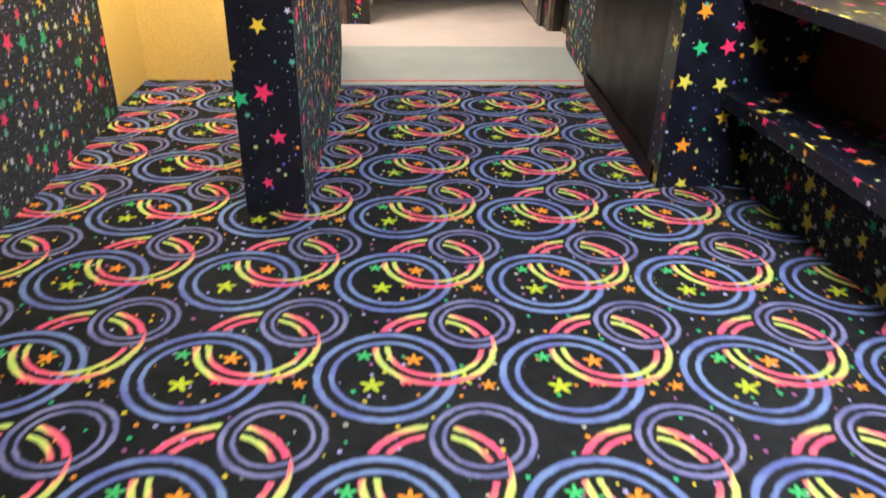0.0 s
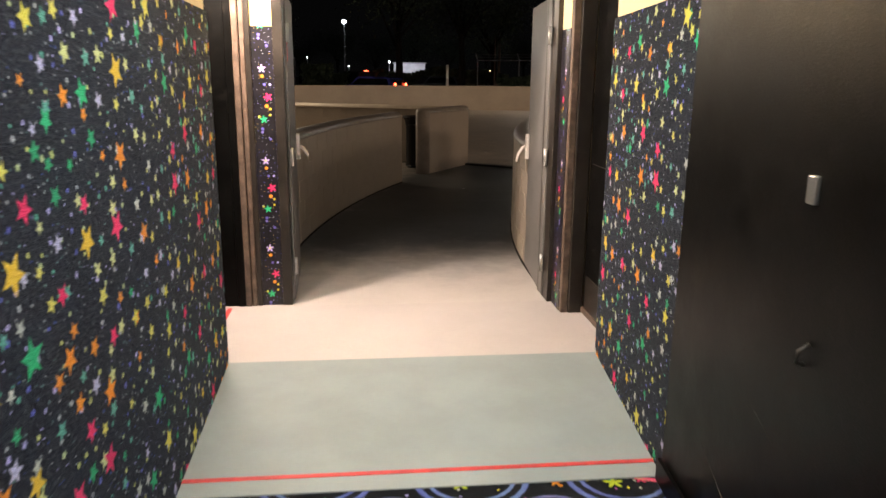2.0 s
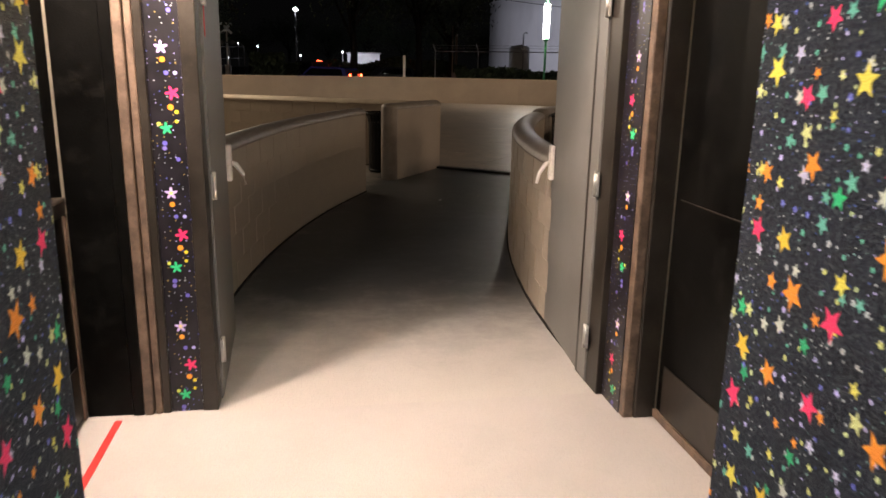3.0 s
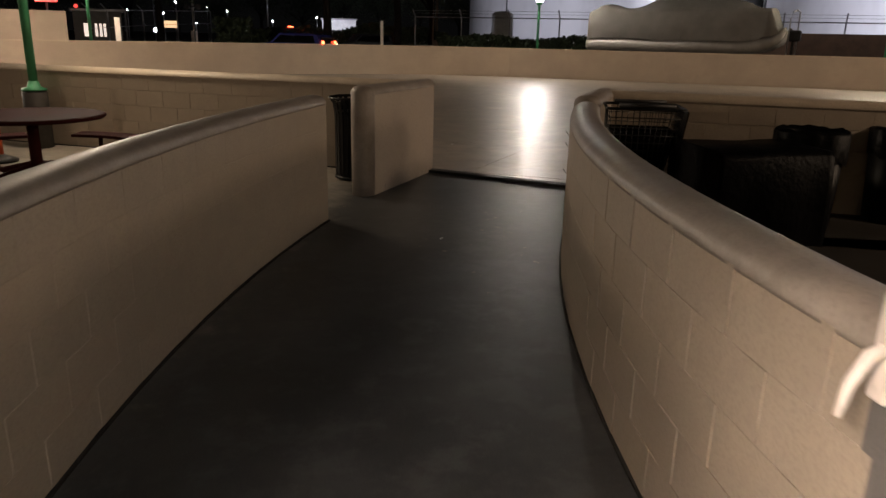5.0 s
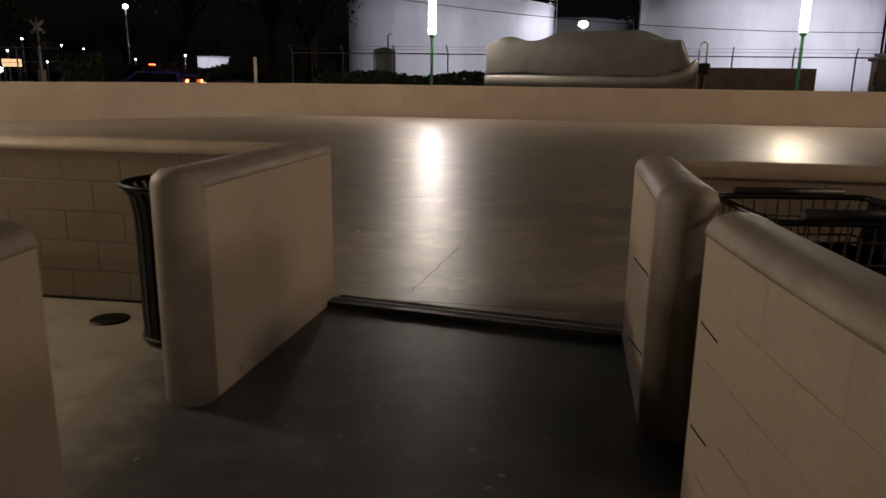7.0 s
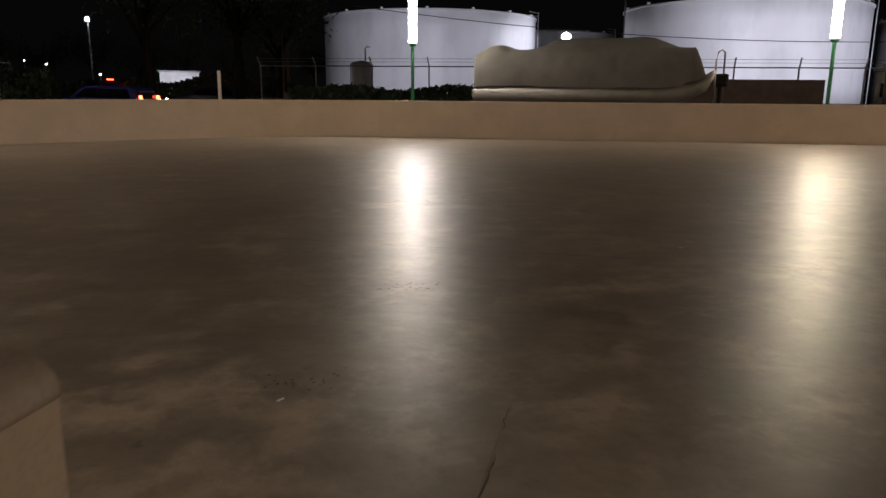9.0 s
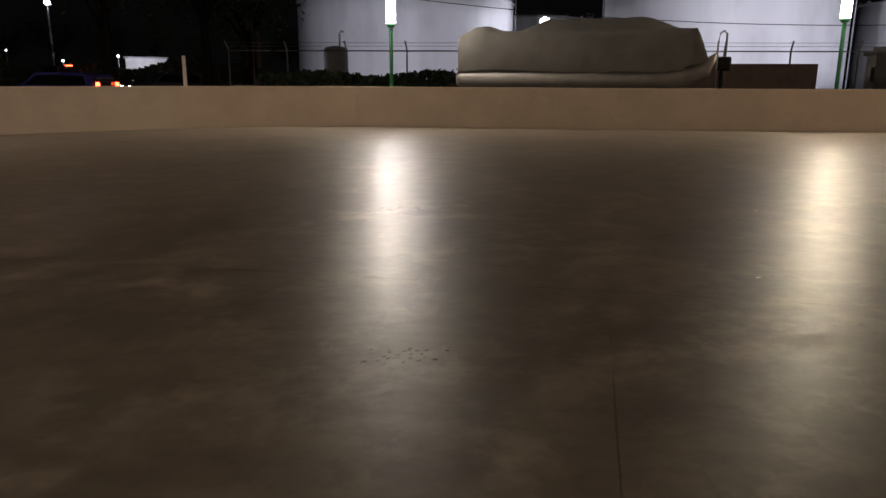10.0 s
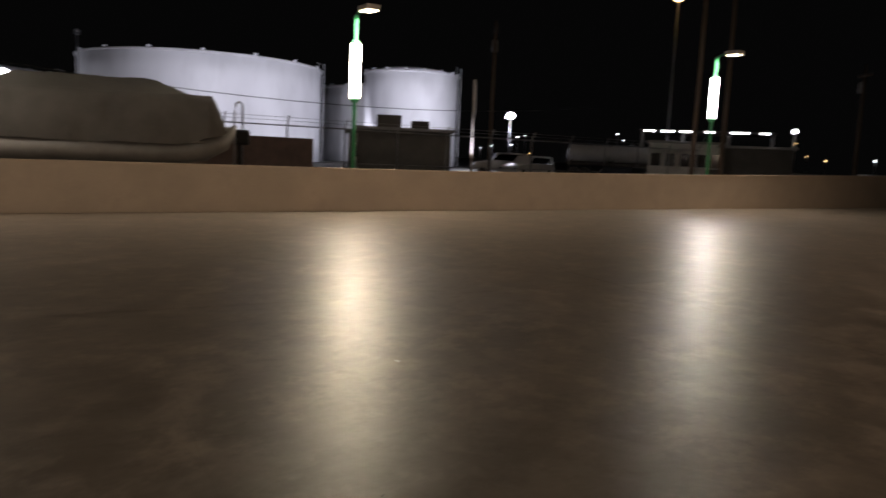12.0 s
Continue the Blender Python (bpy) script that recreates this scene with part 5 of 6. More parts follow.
def hedge(name, pts, h, depth, seed):
    rnd = random.Random(seed)
    verts, faces = [], []
    for (x0, y0), (x1, y1) in zip(pts, pts[1:]):
        n = int(math.hypot(x1 - x0, y1 - y0) * 260)
        for _ in range(n):
            f = rnd.random()
            top = h * (0.85 + 0.3 * noise.noise(Vector((x0 + (x1 - x0) * f, y0 * 0.1, seed)) * 0.4))
            c = Vector((x0 + (x1 - x0) * f, y0 + (y1 - y0) * f + rnd.uniform(-depth, depth) / 2, top * rnd.random() ** 0.6))
            u = Vector((rnd.uniform(-1, 1), rnd.uniform(-1, 1), rnd.uniform(-1, 1))).normalized()
            w = u.orthogonal().normalized()
            s = rnd.uniform(0.1, 0.25)
            i = len(verts)
            verts += [c - u * s, c + w * s * 0.7, c + u * s, c - w * s * 0.7]
            faces.append((i, i + 1, i + 2, i + 3))
    me = bpy.data.meshes.new(name)
    me.from_pydata(verts, [], faces)
    me.materials.append(M_LEAF)
    return tagged(new(name, me), "dark clipped hedge behind the wall", "hedge", kind="stuff")


hedge("hedge", [(8.5, 52), (14.5, 50), (20, 48)], 1.75, 1.4, 5)
hedge("hedge", [(-4.8, 57), (-2.7, 58)], 2.7, 2.0, 9)
hedge("hedge", [(-4, 70), (4, 69), (12, 67)], 2.3, 1.6, 14)

# yard fence along the tanks
fence = thing("yard_fence", "tall steel yard fence with angled arms and wires", "fence", kind="structure")
FA, FB = Vector((8.0, 58.0)), Vector((70.0, 23.0))
for k in range(23):
    p = FA.lerp(FB, k / 22)
    part("post", tube(B(), [(p.x, p.y, 0), (p.x, p.y, 2.75), (p.x - 0.22, p.y - 0.3, 3.2)], 0.045, 6), M_GALV, fence)
part("top_rail", tube(B(), [(*FA, 2.72), (*FB, 2.72)], 0.04, 6), M_GALV, fence)
part("bottom_rail", tube(B(), [(*FA, 0.9), (*FB, 0.9)], 0.022, 6), M_GALV, fence)
for dz, o in ((2.95, 0.13), (3.12, 0.22)):
    part("barbed_wire", tube(B(), [(FA.x - o * 0.6, FA.y - o, dz), (FB.x - o * 0.6, FB.y - o, dz)], 0.011, 5), M_GALV, fence)
setting("wall_yard", prism(B(), [(22.5, 48.6), (33.6, 42.2), (33.8, 42.5), (22.7, 48.9)], 0, 2.1), M_BRICK, "low dark brown yard wall", "wall")
setting("wall_yard_west", prism(B(), [(9, 56.6), (22.5, 49.0), (22.7, 49.3), (9.2, 56.9)], 0, 1.25), M_BRICK, "low dark brown yard wall", "wall")
cable = thing("overhead_cable", "thin dark overhead cable", "cable")
pts = [(12 + 60 * f, 64 - 26 * f, 7.2 - 0.5 * f - 9.0 * f * (1 - f)) for f in (k / 20 for k in range(21))]
part("strand", tube(B(), pts, 0.025, 5), M_RUBBER, cable)


def polar(eye, az, dist, z=0.0):
    return (eye[0] + dist * math.sin(radians(az)), eye[1] + dist * math.cos(radians(az)), z)


E9, E12, E5, E6 = (2.01, 15.41), (3.79, 19.17), (0.10, 7.61), (0.49, 10.40)


def utility_pole(at, h, cross=True, mat=None, r=0.14):
    p = thing("utility_pole", "weathered wooden utility pole with a cross arm", "utility pole", at, 25, "utility poles")
    part("pole", tube(B(), [(0, 0, -0.1), (0, 0, h)], [r, r * 0.65], 10), M_WOODPOLE, p)
    if cross:
        part("cross_arm", box(B(), -0.9, 0.9, -0.05, 0.05, h - 0.9, h - 0.78, 0.01), M_WOODPOLE, p)
        for x in (-0.8, -0.3, 0.3, 0.8):
            part("insulator", lathe(B(), [(0.03, h - 0.78), (0.05, h - 0.72), (0.03, h - 0.62)], 8, (x, 0)), M_GALV, p)
        part("transformer", lathe(B(), [(0.2, h - 2.0), (0.22, h - 1.95), (0.22, h - 1.3), (0.15, h - 1.2)], 12, (0.32, 0)), M_GALV, p)
    return p


utility_pole(polar(E12, 66.0, 50), 10.6, True)
utility_pole(polar(E12, 81.2, 42), 13, False)
utility_pole(polar(E12, 83.2, 44), 13, False)
utility_pole(polar(E12, 91.8, 60), 9.2)
utility_pole(polar(E9, 10.1, 62), 13, False)
utility_pole(polar(E9, 9.7, 50), 5.0, False, r=0.06)


def light_mast(at, h, mat, r=0.28, label="tall mast with a bright flood light"):
    p = thing("light_mast", label, "light mast", at, 0, "light masts")
    part("mast", tube(B(), [(0, 0, 0), (0, 0, h)], 0.08, 8), M_GALV, p)
    part("bracket", box(B(), -0.35, 0.35, -0.06, 0.06, h - 0.1, h, 0.02), M_GALV, p)
    part("flood_lens", lathe(B(), [(0.05, h), (r, h + r * 0.5), (r, h + r * 1.2), (0.05, h + r * 1.7)], 14), mat, p, "bright lit lens")
    return p


light_mast(polar(E9, 31.26, 100), 8.0, M_FLOOD, 0.62)
light_mast(polar(E12, 67.5, 80), 5.7, M_FLOOD, 0.42)
light_mast(polar(E12, 87.9, 62), 4.3, M_FAR, 0.22)
light_mast(polar(E12, 79.3, 60), 13.9, M_FARWARM, 0.3, "tall mast with a warm street lamp")
light_mast((-3.0, 98.0, 0), 7.9, M_FLOOD, 0.26, "tall mast with a cool street lamp")
light_mast(polar(E6, -10.2, 95), 1.25, M_FLOOD, 0.33, "low bright flood light on a short post")
light_mast(polar(E9, 35.5, 92), 12.6, M_GALV, 0.3, "tall unlit steel mast")
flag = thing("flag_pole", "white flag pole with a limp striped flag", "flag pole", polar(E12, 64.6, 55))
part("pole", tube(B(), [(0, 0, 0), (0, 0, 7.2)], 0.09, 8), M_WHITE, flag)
# made-up uplight, only there to brighten the pole and flag
lamp("flag_fill_lamp", "SPOT", polar(E12, 64.1, 53.6, 0.5), polar(E12, 64.6, 55, 4.5), 900, COOL, 0.1, spot=60)
m = B()
rows = [[m.verts.new((0.1 + 0.5 * a + 0.05 * math.sin(9 * a + z), 0.06 * math.sin(14 * a), z)) for a in (0, 0.15, 0.3, 0.5)] for z in (4.6, 5.2, 5.8, 6.4, 6.9)]
for a, b in zip(rows, rows[1:]):
    for i in range(3):
        m.faces.new((a[i], a[i + 1], b[i + 1], b[i]))
g = bmesh.ops.solidify(m, geom=m.faces[:], thickness=0.02)
part("flag", m, M_PAPER, flag, "limp pale flag")


# vehicles
def car(at, turn, paint, label, tall=1.75, length=4.7, lights="tail"):
    c = thing("parked_car", label, "car", at, turn, "cars on the road")
    hl, w = length / 2, 0.92
    prof = [(-hl, 0.45), (-hl, 0.95), (-hl + 0.12, tall * 0.62), (-hl + 0.35, tall - 0.08), (-hl + 0.8, tall), (0.35, tall), (0.95, tall * 0.66), (hl - 0.25, tall * 0.54), (hl, 0.75), (hl, 0.42)]
    m = B()
    ring = []
    for y in (-w, -w * 0.97, w * 0.97, w):
        ring.append([m.verts.new((x, y * (1 - 0.16 * max(0, (z - 1.0) / 0.8)), z)) for x, z in prof])
    for a, b in zip(ring, ring[1:]):
        for i in range(len(prof)):
            j = (i + 1) % len(prof)
            m.faces.new((a[i], a[j], b[j], b[i]))
    m.faces.new(ring[0]), m.faces.new(ring[-1][::-1])
    part("body", m, paint, c)
    for y in (-1, 1):
        g = B()
        vs = [g.verts.new((x, y * (w * (1 - 0.16 * max(0, (z - 1.0) / 0.8)) + 0.01), z)) for x, z in ((-hl + 0.4, tall * 0.64), (-hl + 0.55, tall - 0.14), (0.28, tall - 0.1), (0.78, tall * 0.66))]
        f = g.faces.new(vs)
        bmesh.ops.solidify(g, geom=[f], thickness=0.008)
        part("side_window", g, M_GLASS, c, "dark side window")
    part("rear_window", box(B(), -hl + 0.10, -hl + 0.16, -0.7, 0.7, tall * 0.64, tall - 0.2), M_GLASS, c, "dark rear window")
    for x in (-hl + 0.85, hl - 0.9):
        for y in (-0.84, 0.84):
            part("wheel", tube(B(), [(x, y - 0.1, 0.33), (x, y + 0.1, 0.33)], 0.33, 18), M_RUBBER, c)
    for y in (-0.74, 0.74):
        part("tail_light", box(B(), -hl - 0.03, -hl + 0.05, y - 0.10, y + 0.10, 0.92, 1.1 if tall < 1.8 else 1.45, 0.02), M_TAIL if lights in ("tail", "both") else M_DARKRED, c, "red tail light")
        part("headlight", box(B(), hl - 0.06, hl + 0.02, y - 0.14, y + 0.14, 0.66, 0.8, 0.015), M_FRONT if lights in ("front", "both") else M_GLASS, c, "headlight")
    if lights == "tail" and tall > 1.8:
        part("brake_light", box(B(), -hl + 0.26, -hl + 0.36, -0.22, 0.22, tall - 0.02, tall + 0.05, 0.01), M_TAIL, c, "high red brake light")
        part("plate_lamp", box(B(), -hl - 0.045, -hl - 0.02, -0.3, 0.3, 0.84, 0.9), M_PANEL, c, "small lit plate lamp")
    part("bumper", box(B(), -hl - 0.06, -hl + 0.06, -0.85, 0.85, 0.45, 0.62, 0.03), M_GALV if tall > 1.6 else paint, c)
    return c


car((-1.4, 70.0, 0), 122, M_CARBLACK, "dark sport utility car with lit tail lights", 1.95, 4.9)
car((-0.07, 52.2, 0), 150, M_CARBLUE, "dark blue car with lit tail lights", 1.5)
car(polar(E9, 3.5, 50), 196, M_CARBLACK, "dark car with lit lights", 1.55, lights="both")
car(polar(E9, 24.0, 40), 150, M_CARBLACK, "dark car parked by the hedge", 1.55, lights="off")
car(polar(E12, 69.0, 62), 165, M_CARWHITE, "white pickup parked in the yard", 1.8, 5.4, "off")
car(polar(E12, 66.9, 67), 120, M_CARWHITE, "white van parked in the yard", 2.0, 5.2, "off")
car(polar(E12, 76.0, 45), 175, M_CARBLACK, "dark car with lit headlights", 1.3, 4.6, "front")
car(polar(E12, 93.0, 55), 20, M_CARWHITE, "white car parked in the yard", 1.5, 4.6, "off")


def tanker_trailer(at, turn):
    """A white tank on a wheeled frame."""
    t = thing("tanker_trailer", "white tank trailer parked in the yard", "tank trailer", at, turn, "tank trailers")
    part("tank", tube(B(), [(-2.1, 0, 2.35), (-1.95, 0, 2.35), (-1.8, 0, 2.35), (1.8, 0, 2.35), (1.95, 0, 2.35), (2.1, 0, 2.35)], [0.35, 0.68, 0.8, 0.8, 0.68, 0.35], 20), M_CARWHITE, t)
    part("frame", box(B(), -2.2, 2.2, -0.45, 0.45, 1.2, 1.5, 0.02), M_DARK, t)
    part("hatch", lathe(B(), [(0.28, 3.1), (0.28, 3.28), (0.2, 3.32)], 14), M_GALV, t)
    for x in (-1.4, -0.4, 1.5):
        for y in (-0.8, 0.8):
            part("wheel", tube(B(), [(x, y - 0.13, 0.5), (x, y + 0.13, 0.5)], 0.5, 16), M_RUBBER, t)
    for x in (-1.7, 1.7):
        part("saddle", box(B(), x - 0.1, x + 0.1, -0.6, 0.6, 1.45, 1.75, 0.02), M_DARK, t)
    return t


tanker_trailer(polar(E12, 73.7, 72), -74)
tanker_trailer(polar(E12, 76.8, 72), -77)


# buildings
def shed(name, label, at, turn, w, d, h, mat, windows=0, door=False, lit=False, roof=True):
    b = thing(name, label, "building", at, turn)
    part("wall", box(B(), -w / 2, w / 2, -d / 2, d / 2, 0, h), mat, b)
    if roof:
        part("roof", box(B(), -w / 2 - 0.2, w / 2 + 0.2, -d / 2 - 0.2, d / 2 + 0.2, h, h + 0.18, 0.03), M_GALV, b)
    for k in range(windows):
        x = -w / 2 + w * (k + 0.5) / windows
        win = part("window", box(B(), x - 0.45, x + 0.45, -d / 2 - 0.05, -d / 2 + 0.02, h * 0.42, h * 0.8, 0.01), M_SHED, b, "framed window")
        part("pane", box(B(), x - 0.38, x + 0.38, -d / 2 - 0.056, -d / 2 - 0.03, h * 0.46, h * 0.76), M_GLASS, win, "dark pane")
    if door:
        part("door", box(B(), w * 0.3, w * 0.3 + 0.95, -d / 2 - 0.05, -d / 2 + 0.02, 0.02, 2.05, 0.01), M_DARK, b)
    return b


shed("yard_shed", "dark yard shed with rooftop units", polar(E12, 59.3, 46), -59, 5.6, 4, 2.9, M_DARK)
for x, z0, z1, w in ((-1.2, 3.1, 3.9, 1.5), (1.2, 3.1, 3.6, 1.1)):
    p = polar(E12, 59.3 + x, 46)
    unit = thing("rooftop_unit", "grey rooftop ventilation unit", "ventilation unit", (p[0], p[1], 3.08), -59, "rooftop units")
    part("casing", box(B(), -w / 2, w / 2, -0.6, 0.6, 0, z1 - z0, 0.04), M_DARK, unit)
shed("yard_office", "small white yard office with windows", polar(E12, 56.6, 48), -57, 2.6, 3, 2.7, M_SHED, 2, True)
shed("site_trailer", "pale site trailer with a row of windows", polar(E12, 80.7, 60), -80, 5.5, 3, 3.2, M_SHED, 5, True)
shed("yard_store", "dark yard store beside the trailer", polar(E12, 85.5, 60), -85, 5.0, 3, 3.0, M_DARK)
canopy = thing("lit_canopy", "long dark canopy edged with bright lights", "canopy", polar(E12, 82.0, 75), -82)
part("roof", box(B(), -6, 6, -3, 3, 4.6, 4.85, 0.03), M_DARK, canopy)
for x in (-5.7, -2, 2, 5.7):
    part("column", box(B(), x - 0.15, x + 0.15, -2.8, -2.5, 0, 4.6), M_GALV, canopy)
for k, (x, l) in enumerate(((-5.0, 1.0), (-3.4, 1.1), (-1.8, 1.0), (0.3, 0.8), (2.9, 1.6), (5.0, 0.8))):
    part("strip_light", box(B(), x - l / 2, x + l / 2, -3.08, -3.0, 4.62, 4.76), M_FAR, canopy, "bright strip light")
shed("street_building", "long low white lit building across the road", polar(E9, 2.3, 95), -2, 4.4, 4, 3.3, M_SHED)
shed("roadside_building", "beige block building close behind the perimeter wall", (-12.3, 35.3, 0), 21.7, 9, 3, 2.05, M_PLASTER, roof=False)
shop = shed("lit_shop", "small dark shop with tall lit windows", polar(E5, -13.4, 62), 13, 3.2, 3, 2.7, M_DARK)
for x, w in ((-0.75, 0.4), (-0.15, 0.16), (0.15, 0.16), (0.42, 0.16)):
    part("lit_window", box(B(), x - w / 2, x + w / 2, -1.56, -1.48, 0.95, 1.85, 0.01), M_DIM, shop, "tall lit window")
board = thing("lit_board", "low warm lit board on two posts", "sign", polar(E5, -8.8, 80), 8)
for x in (-0.6, 0.6):
    part("post", tube(B(), [(x, 0, 0), (x, 0, 1.9)], 0.05, 8), M_GALV, board)
part("panel", box(B(), -0.75, 0.75, -0.05, 0.05, 1.75, 2.4, 0.02), M_BOARD, board, "warm lit panel")
signal = thing("traffic_signal", "traffic signal showing red on a dark pole", "traffic signal", polar(E5, -14.6, 70))
part("pole", tube(B(), [(0, 0, 0), (0, 0, 3.6)], 0.07, 8), M_DARK, signal)
part("housing", box(B(), -0.2, 0.2, -0.32, -0.06, 2.4, 3.5, 0.04), M_DARK, signal)
part("red_lens", tube(B(), [(0, -0.34, 3.25), (0, -0.3, 3.25)], 0.15, 14), M_NEON, signal, "lit red lens")
side_fence = thing("side_fence", "tall dark wire fence with angled arms beside the road", "fence", kind="structure")
tips = []
for k in range(8):
    d = 47 + 3.2 * k
    p = Vector(polar(E5, -13.9 + 1.13 * k, d, 0))
    h = 1.48 + d * 0.029
    part("post", tube(B(), [p, p + Vector((0, 0, h - 0.35)), p + Vector((-0.32, -0.1, h))], 0.05, 6), M_GALV, side_fence)
    tips.append(p + Vector((0, 0, h - 0.35)))
part("top_rail", tube(B(), tips, 0.03, 6), M_GALV, side_fence)
part("mid_rail", tube(B(), [p - Vector((0, 0, 1.0)) for p in tips], 0.02, 6), M_GALV, side_fence)
sign = thing("lit_sign", "small red lit sign on a post", "sign", polar(E5, -16.4, 42))
part("post", tube(B(), [(0, 0, 0), (0, 0, 3.0)], 0.05, 8), M_GALV, sign)
part("panel", box(B(), -0.5, 0.5, -0.05, 0.05, 2.7, 3.2, 0.02), M_NEON, sign)
# unseen lamp added to brighten the white street building
lamp("street_building_fill_lamp", "POINT", polar(E9, 2.0, 88, 5.0), (0, 0, 0), 1300, COOL, 0.3)

# railway crossing signal
cross = thing("crossing_signal", "white railway crossing signal with crossed boards", "crossing signal", (-9.8, 86.4, 0), 5)
part("mast", tube(B(), [(0, 0, 0), (0, 0, 6.0)], 0.09, 8), M_WHITE, cross)
for a in (45, -45):
    o = part("crossbuck_board", box(B(), -0.75, 0.75, -0.16, -0.12, -0.13, 0.13, 0.01), M_PAPER, cross, "white crossed board")
    o.matrix_local = pose(0, 0, 5.2, 0, a, 0)
part("signal_bar", box(B(), -0.7, 0.7, -0.1, 0.0, 3.7, 3.85, 0.02), M_DARK, cross)
for x in (-0.55, 0.55):
    part("signal_lamp", tube(B(), [(x, -0.05, 3.78), (x, -0.2, 3.78)], 0.25, 14), M_DARK, cross)
part("gate_box", box(B(), -0.3, 0.3, -0.3, 0.3, 0.4, 1.5, 0.03), M_WHITE, cross)
for az, d, h in ((4.93, 40, 2.35), (-12.2, 30, 1.9)):
    p = thing("marker_post", "pale roadside marker post", "marker post", polar(E9 if az > 0 else E5, az, d), 10, "marker posts")
    part("blade", box(B(), -0.09, 0.09, -0.02, 0.02, 0, h, 0.01), M_WHITE, p)

# far lamps along the roads, each a small lit globe on a pole
rnd = random.Random(8)


def far_lamp(at, h, mat, r=0.1):
    p = thing("far_lamp", "small distant street lamp", "street lamp", at, 0, "distant lamps")
    part("pole", tube(B(), [(0, 0, 0), (0, 0, h)], 0.05, 6), M_GALV, p)
    part("globe", lathe(B(), [(0.03, h), (r, h + 0.7 * r), (r, h + 1.4 * r), (0.03, h + 2.1 * r)], 8), mat, p, "lit globe")


for az, el in ((-12.0, 1.39), (-8.73, 2.04), (-9.62, 1.27), (-6.49, 1.7), (-10.2, 2.46), (-5.13, 1.51), (-7.4, 0.62), (-1.9, 0.9), (1.4, 1.25), (6.5, 0.56), (9.7, 0.6)):
    d = 95 + 30 * rnd.random()
    far_lamp(polar(E6, az, d), 1.44 + d * math.tan(radians(el)) - 0.17, M_FARWARM if rnd.random() < 0.15 else M_FAR)
for k in range(18):
    far_lamp(polar(E12, rnd.uniform(64, 98), rnd.uniform(90, 190)), rnd.choice((2.2, 3.0, 4.5, 6.0)) + rnd.uniform(-0.4, 0.4), M_FAR if rnd.random() < 0.8 else M_FARWARM)
for k in range(12):
    az, d = -22 + 3.1 * k, 120 + 25 * rnd.random()
    tree(*polar(E9, az, d)[:2], 9 + 3 * rnd.random(), 4.5, 90 + k, "dark leafy distant tree crown")

# worn pits, scraps and paint chips
M_PIT = surface("pitted_concrete", (0.06, 0.052, 0.043), 0.8, grain=120, vary=0.2, bump=0.2)
rnd = random.Random(21)


def speck_field(name, label, category, cx, cy, rx, ry, count, lo, hi, material, z=0.0125):
    verts, faces = [], []
    for _ in range(count):
        x, y = cx + rnd.gauss(0, rx), cy + rnd.gauss(0, ry)
        s, k, n0 = rnd.uniform(lo, hi), rnd.randint(5, 7), len(verts)
        a0 = rnd.random() * 6.28
        for i in range(k):
            a = a0 + 2 * math.pi * i / k
            r = s * rnd.uniform(0.5, 1.1)
            verts.append((x + r * math.cos(a) * 1.7, y + r * math.sin(a), z))
        verts.append((x, y, z + 0.0012))
        faces += [(n0 + i, n0 + (i + 1) % k, n0 + k) for i in range(k)]
    me = bpy.data.meshes.new(name)
    me.from_pydata(verts, [], faces)
    me.materials.append(material)
    return tagged(new(name, me), label, category, kind="stuff")


speck_field("concrete_pits", "dark worn pits in the concrete slab", "pits", 3.42, 19.5, 0.13, 0.06, 34, 0.004, 0.014, M_PIT)
speck_field("concrete_pits", "dark worn pits in the concrete slab", "pits", 2.35, 18.0, 0.10, 0.07, 34, 0.003, 0.009, M_PIT)
speck_field("concrete_pits", "dark worn pits in the concrete slab", "pits", 4.9, 23.4, 0.3, 0.16, 24, 0.006, 0.018, M_PIT)
speck_field("concrete_pits", "dark worn pits in the concrete slab", "pits", 5.6, 20.6, 0.8, 0.9, 24, 0.003, 0.008, M_PIT)
speck_field("leaf_litter", "small dry scraps along the walkway", "litter", 1.5, 12.6, 0.35, 1.2, 40, 0.004, 0.012, M_PATIO, 0.001)
for x, y, turn in ((2.25, 17.8, 30), (8.4, 21.9, 70), (6.3, 19.9, 10), (1.15, 12.9, 50)):
    scrap = thing("paper_scrap", "tiny white paper scrap on the concrete", "paper scrap", (x, y, 0.0125 if y > 16 else 0.0), turn, "paper scraps")
    m = B()
    box(m, -0.022, 0.022, -0.006, 0.006, 0.0, 0.004, 0.001)
    part("scrap", m, M_PAPER, scrap)
stub_wall = bpy.data.objects["wall_stub_west"]
for s, z, a, b in ((0.35, 0.02, 0.05, 0.06), (0.5, 0.05, 0.02, 0.09), (0.72, 0.0, 0.06, 0.03), (0.95, 0.02, 0.05, 0.035), (1.15, 0.0, 0.03, 0.05), (1.3, 0.03, 0.06, 0.02)):
    p = Vector((0.74, 14.43)) + t1 * s - n1 * 0.0012
    m = B()
    k = [(rnd.uniform(0.6, 1) * math.cos(i * 1.05), rnd.uniform(0.6, 1) * math.sin(i * 1.05)) for i in range(6)]
    f = m.faces.new([m.verts.new((p.x + t1.x * u * a / 2, p.y + t1.y * u * a / 2, z + b / 2 + v * b / 2)) for u, v in k])
    bmesh.ops.solidify(m, geom=[f], thickness=0.0008)
    part("paint_chip", m, M_CAP, stub_wall, "bare chip in the paint")

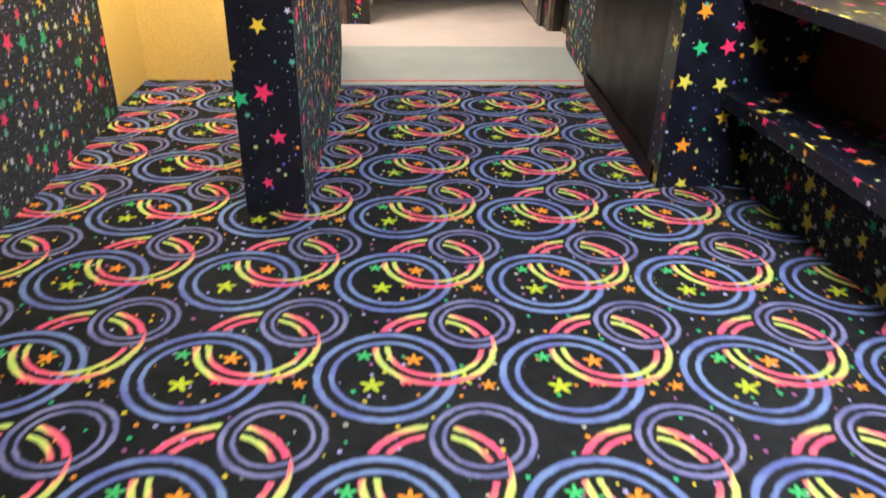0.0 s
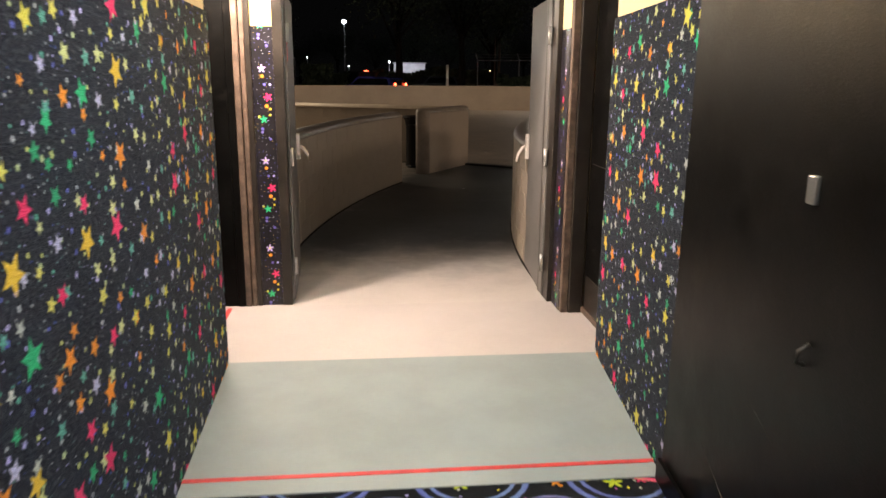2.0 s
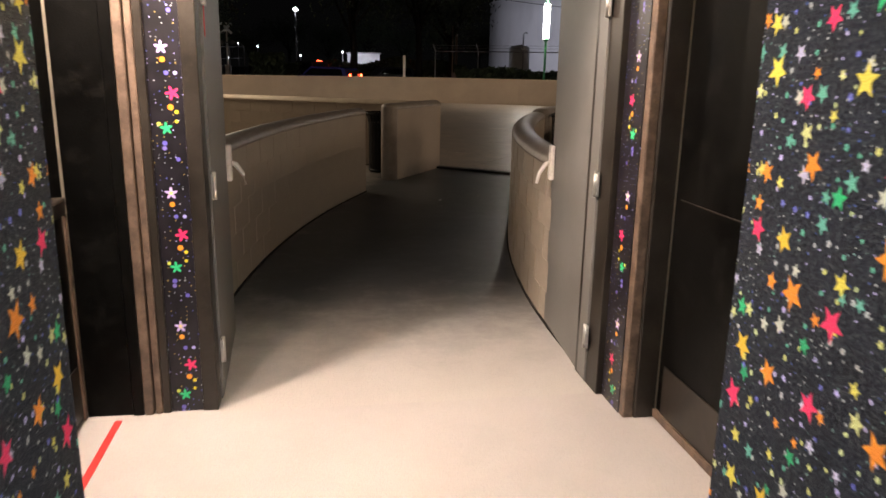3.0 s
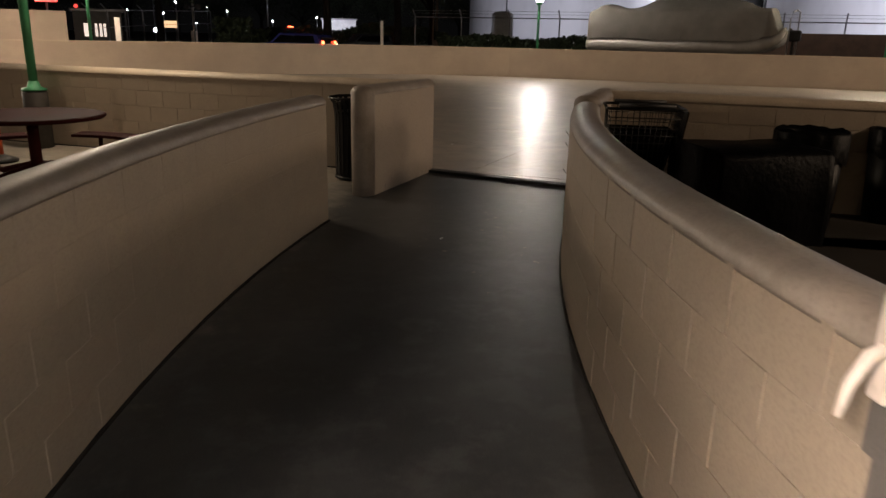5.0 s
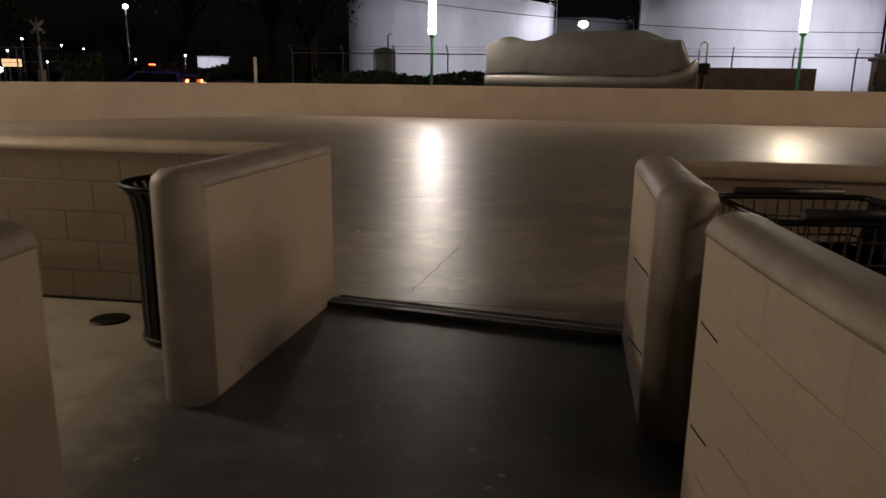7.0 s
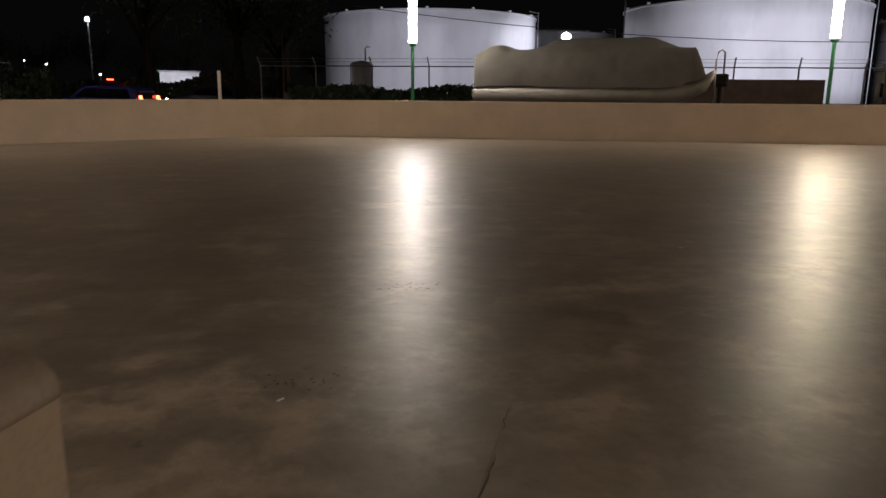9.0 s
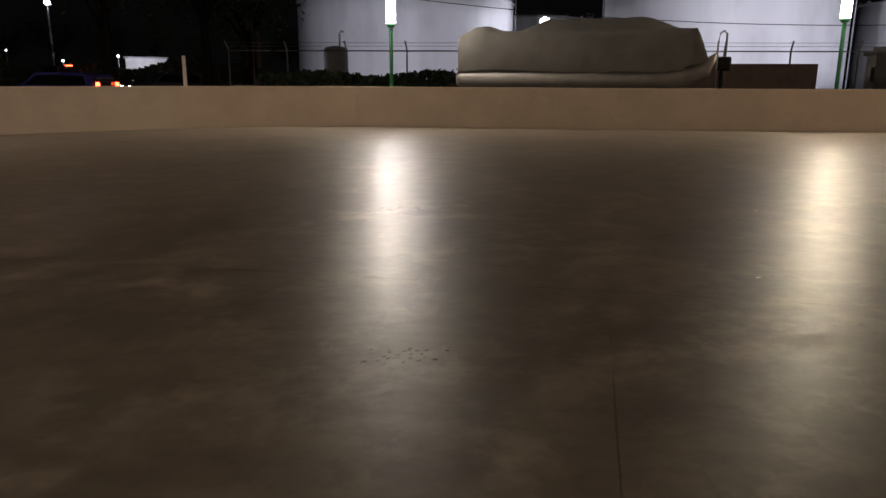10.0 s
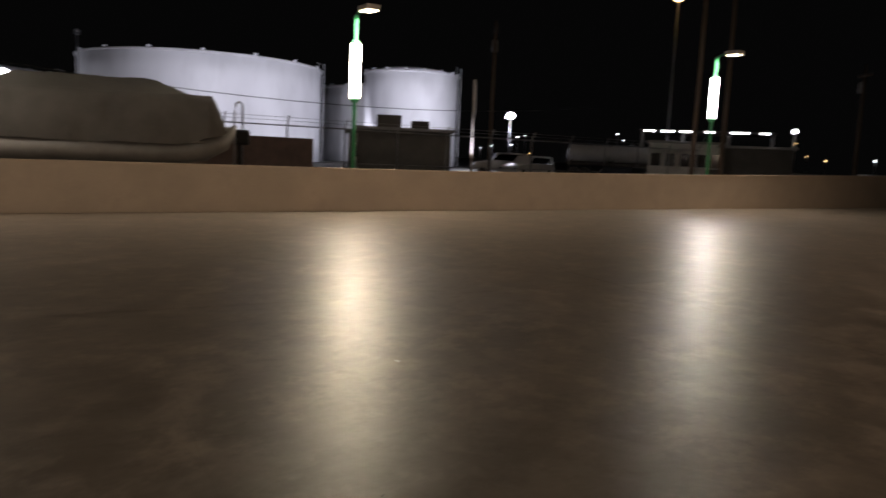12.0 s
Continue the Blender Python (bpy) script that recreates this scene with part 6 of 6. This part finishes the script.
# ---------------------------------------------------------------- slab panels and wall blocks
slab = tagged(new("slab"), "wide trowelled concrete slab with saw-cut joints", "slab", kind="structure")
setting("slab_bed", prism(B(), [(-20.2, 28.0), line(LIP_W, U, -0.05), line(LIP_E, U, 0.05), (56, -15), (58, 8.5), (4.9, 38.2)], -0.2, 0.0102), M_SLAB, "concrete bed under the slab", "slab bed")
# dark strip stands in for the soft shade and dirt behind the lip
part("apron", prism(B(), quad(LIP_W, LIP_E, 0.045, 0.17), 0.0, 0.0127), M_JOINTSHADE, slab, "dark strip for the shade and dirt behind the lip")
JU, JV = Vector((0.818, -0.575)), Vector((0.575, 0.818))


def clipped(pts, n, least):
    """The part of a plan polygon on the far side of the line p.n = least."""
    out = []
    for a, b in zip(pts, pts[1:] + pts[:1]):
        da, db = a.dot(n) - least, b.dot(n) - least
        if da >= 0:
            out.append(a)
        if da * db < 0:
            out.append(a.lerp(b, da / (da - db)))
    return out


us = [-7.35 + 5.72 * k for k in range(-6, 11)]
vs = [-14.99 + 5.72 * k for k in range(0, 13)]
g = 0.0018
for ua, ub in zip(us, us[1:]):
    for va, vb in zip(vs, vs[1:]):
        c = [JU * u + JV * v for u, v in ((ua + g, va + g), (ub - g, va + g), (ub - g, vb - g), (ua + g, vb - g))]
        c = clipped(c, V, 14.62)
        for n, least in ((-V, -35.75), (-U, -46.0), (Vector((0.37, -0.93)), -33.72)):
            c = clipped(c, n, least) if len(c) > 2 else []
        if len(c) > 2:
            part("slab_panel", prism(B(), [(p.x, p.y) for p in c], 0.0, 0.012), M_SLAB, slab)
# ragged crack that follows the joint from the lip
rnd = random.Random(3)
m = B()
for va, vb, wide in ((14.1, 15.6, 0.010), (15.75, 16.1, 0.006)):
    steps = int((vb - va) / 0.05)
    rows = []
    for k in range(steps + 1):
        c = JU * (-7.345 + rnd.uniform(-0.012, 0.012)) + JV * (va + (vb - va) * k / steps)
        h = wide * rnd.uniform(0.15, 1.0) * min(1, k / 3, (steps - k) / 3 + 0.1) / 2
        rows.append([m.verts.new((*(c - JU * h), 0.0131)), m.verts.new((*(c + JU * h), 0.0131))])
    for a, b in zip(rows, rows[1:]):
        m.faces.new((a[0], a[1], b[1], b[0]))
part("crack", m, M_PIT, slab, "ragged dark crack")

block_me = {}
for joint, half, high, bevel in (("worn", 0.1998, 0.0982, 0.0009), ("clear", 0.1988, 0.0972, 0.0022)):
    m = B()
    box(m, -half, half, -0.1, 0.1, -high, high)
    bmesh.ops.bevel(m, geom=m.edges[:], offset=bevel, segments=1, affect="EDGES")
    block_me[joint] = mesh_of("block", m, M_BLOCK)
for w, path, height, thick, courses, joint in BLOCKS:
    pts = [Vector((*p, 0)) for p in path]
    cum = [0.0]
    for a, b in zip(pts, pts[1:]):
        cum.append(cum[-1] + (b - a).length)
    total = min(cum[-1], 14.0)
    ch = height / courses
    for c in range(courses):
        s = 0.2 + (0.2 if c % 2 else 0.0)
        while s <= total - 0.199:
            i = max(k for k in range(len(cum) - 1) if cum[k] <= s)
            f = (s - cum[i]) / (cum[i + 1] - cum[i])
            p = pts[i].lerp(pts[i + 1], f)
            d = pts[i + 1] - pts[i]
            ob = new("block", block_me[joint])
            ob.parent = w
            ob.matrix_local = pose(p.x, p.y, ch * (c + 0.5), 0, 0, math.degrees(math.atan2(d.y, d.x))) @ Matrix.Diagonal((1, (thick + 0.003) / 0.2, ch / 0.2, 1))
            s += 0.4
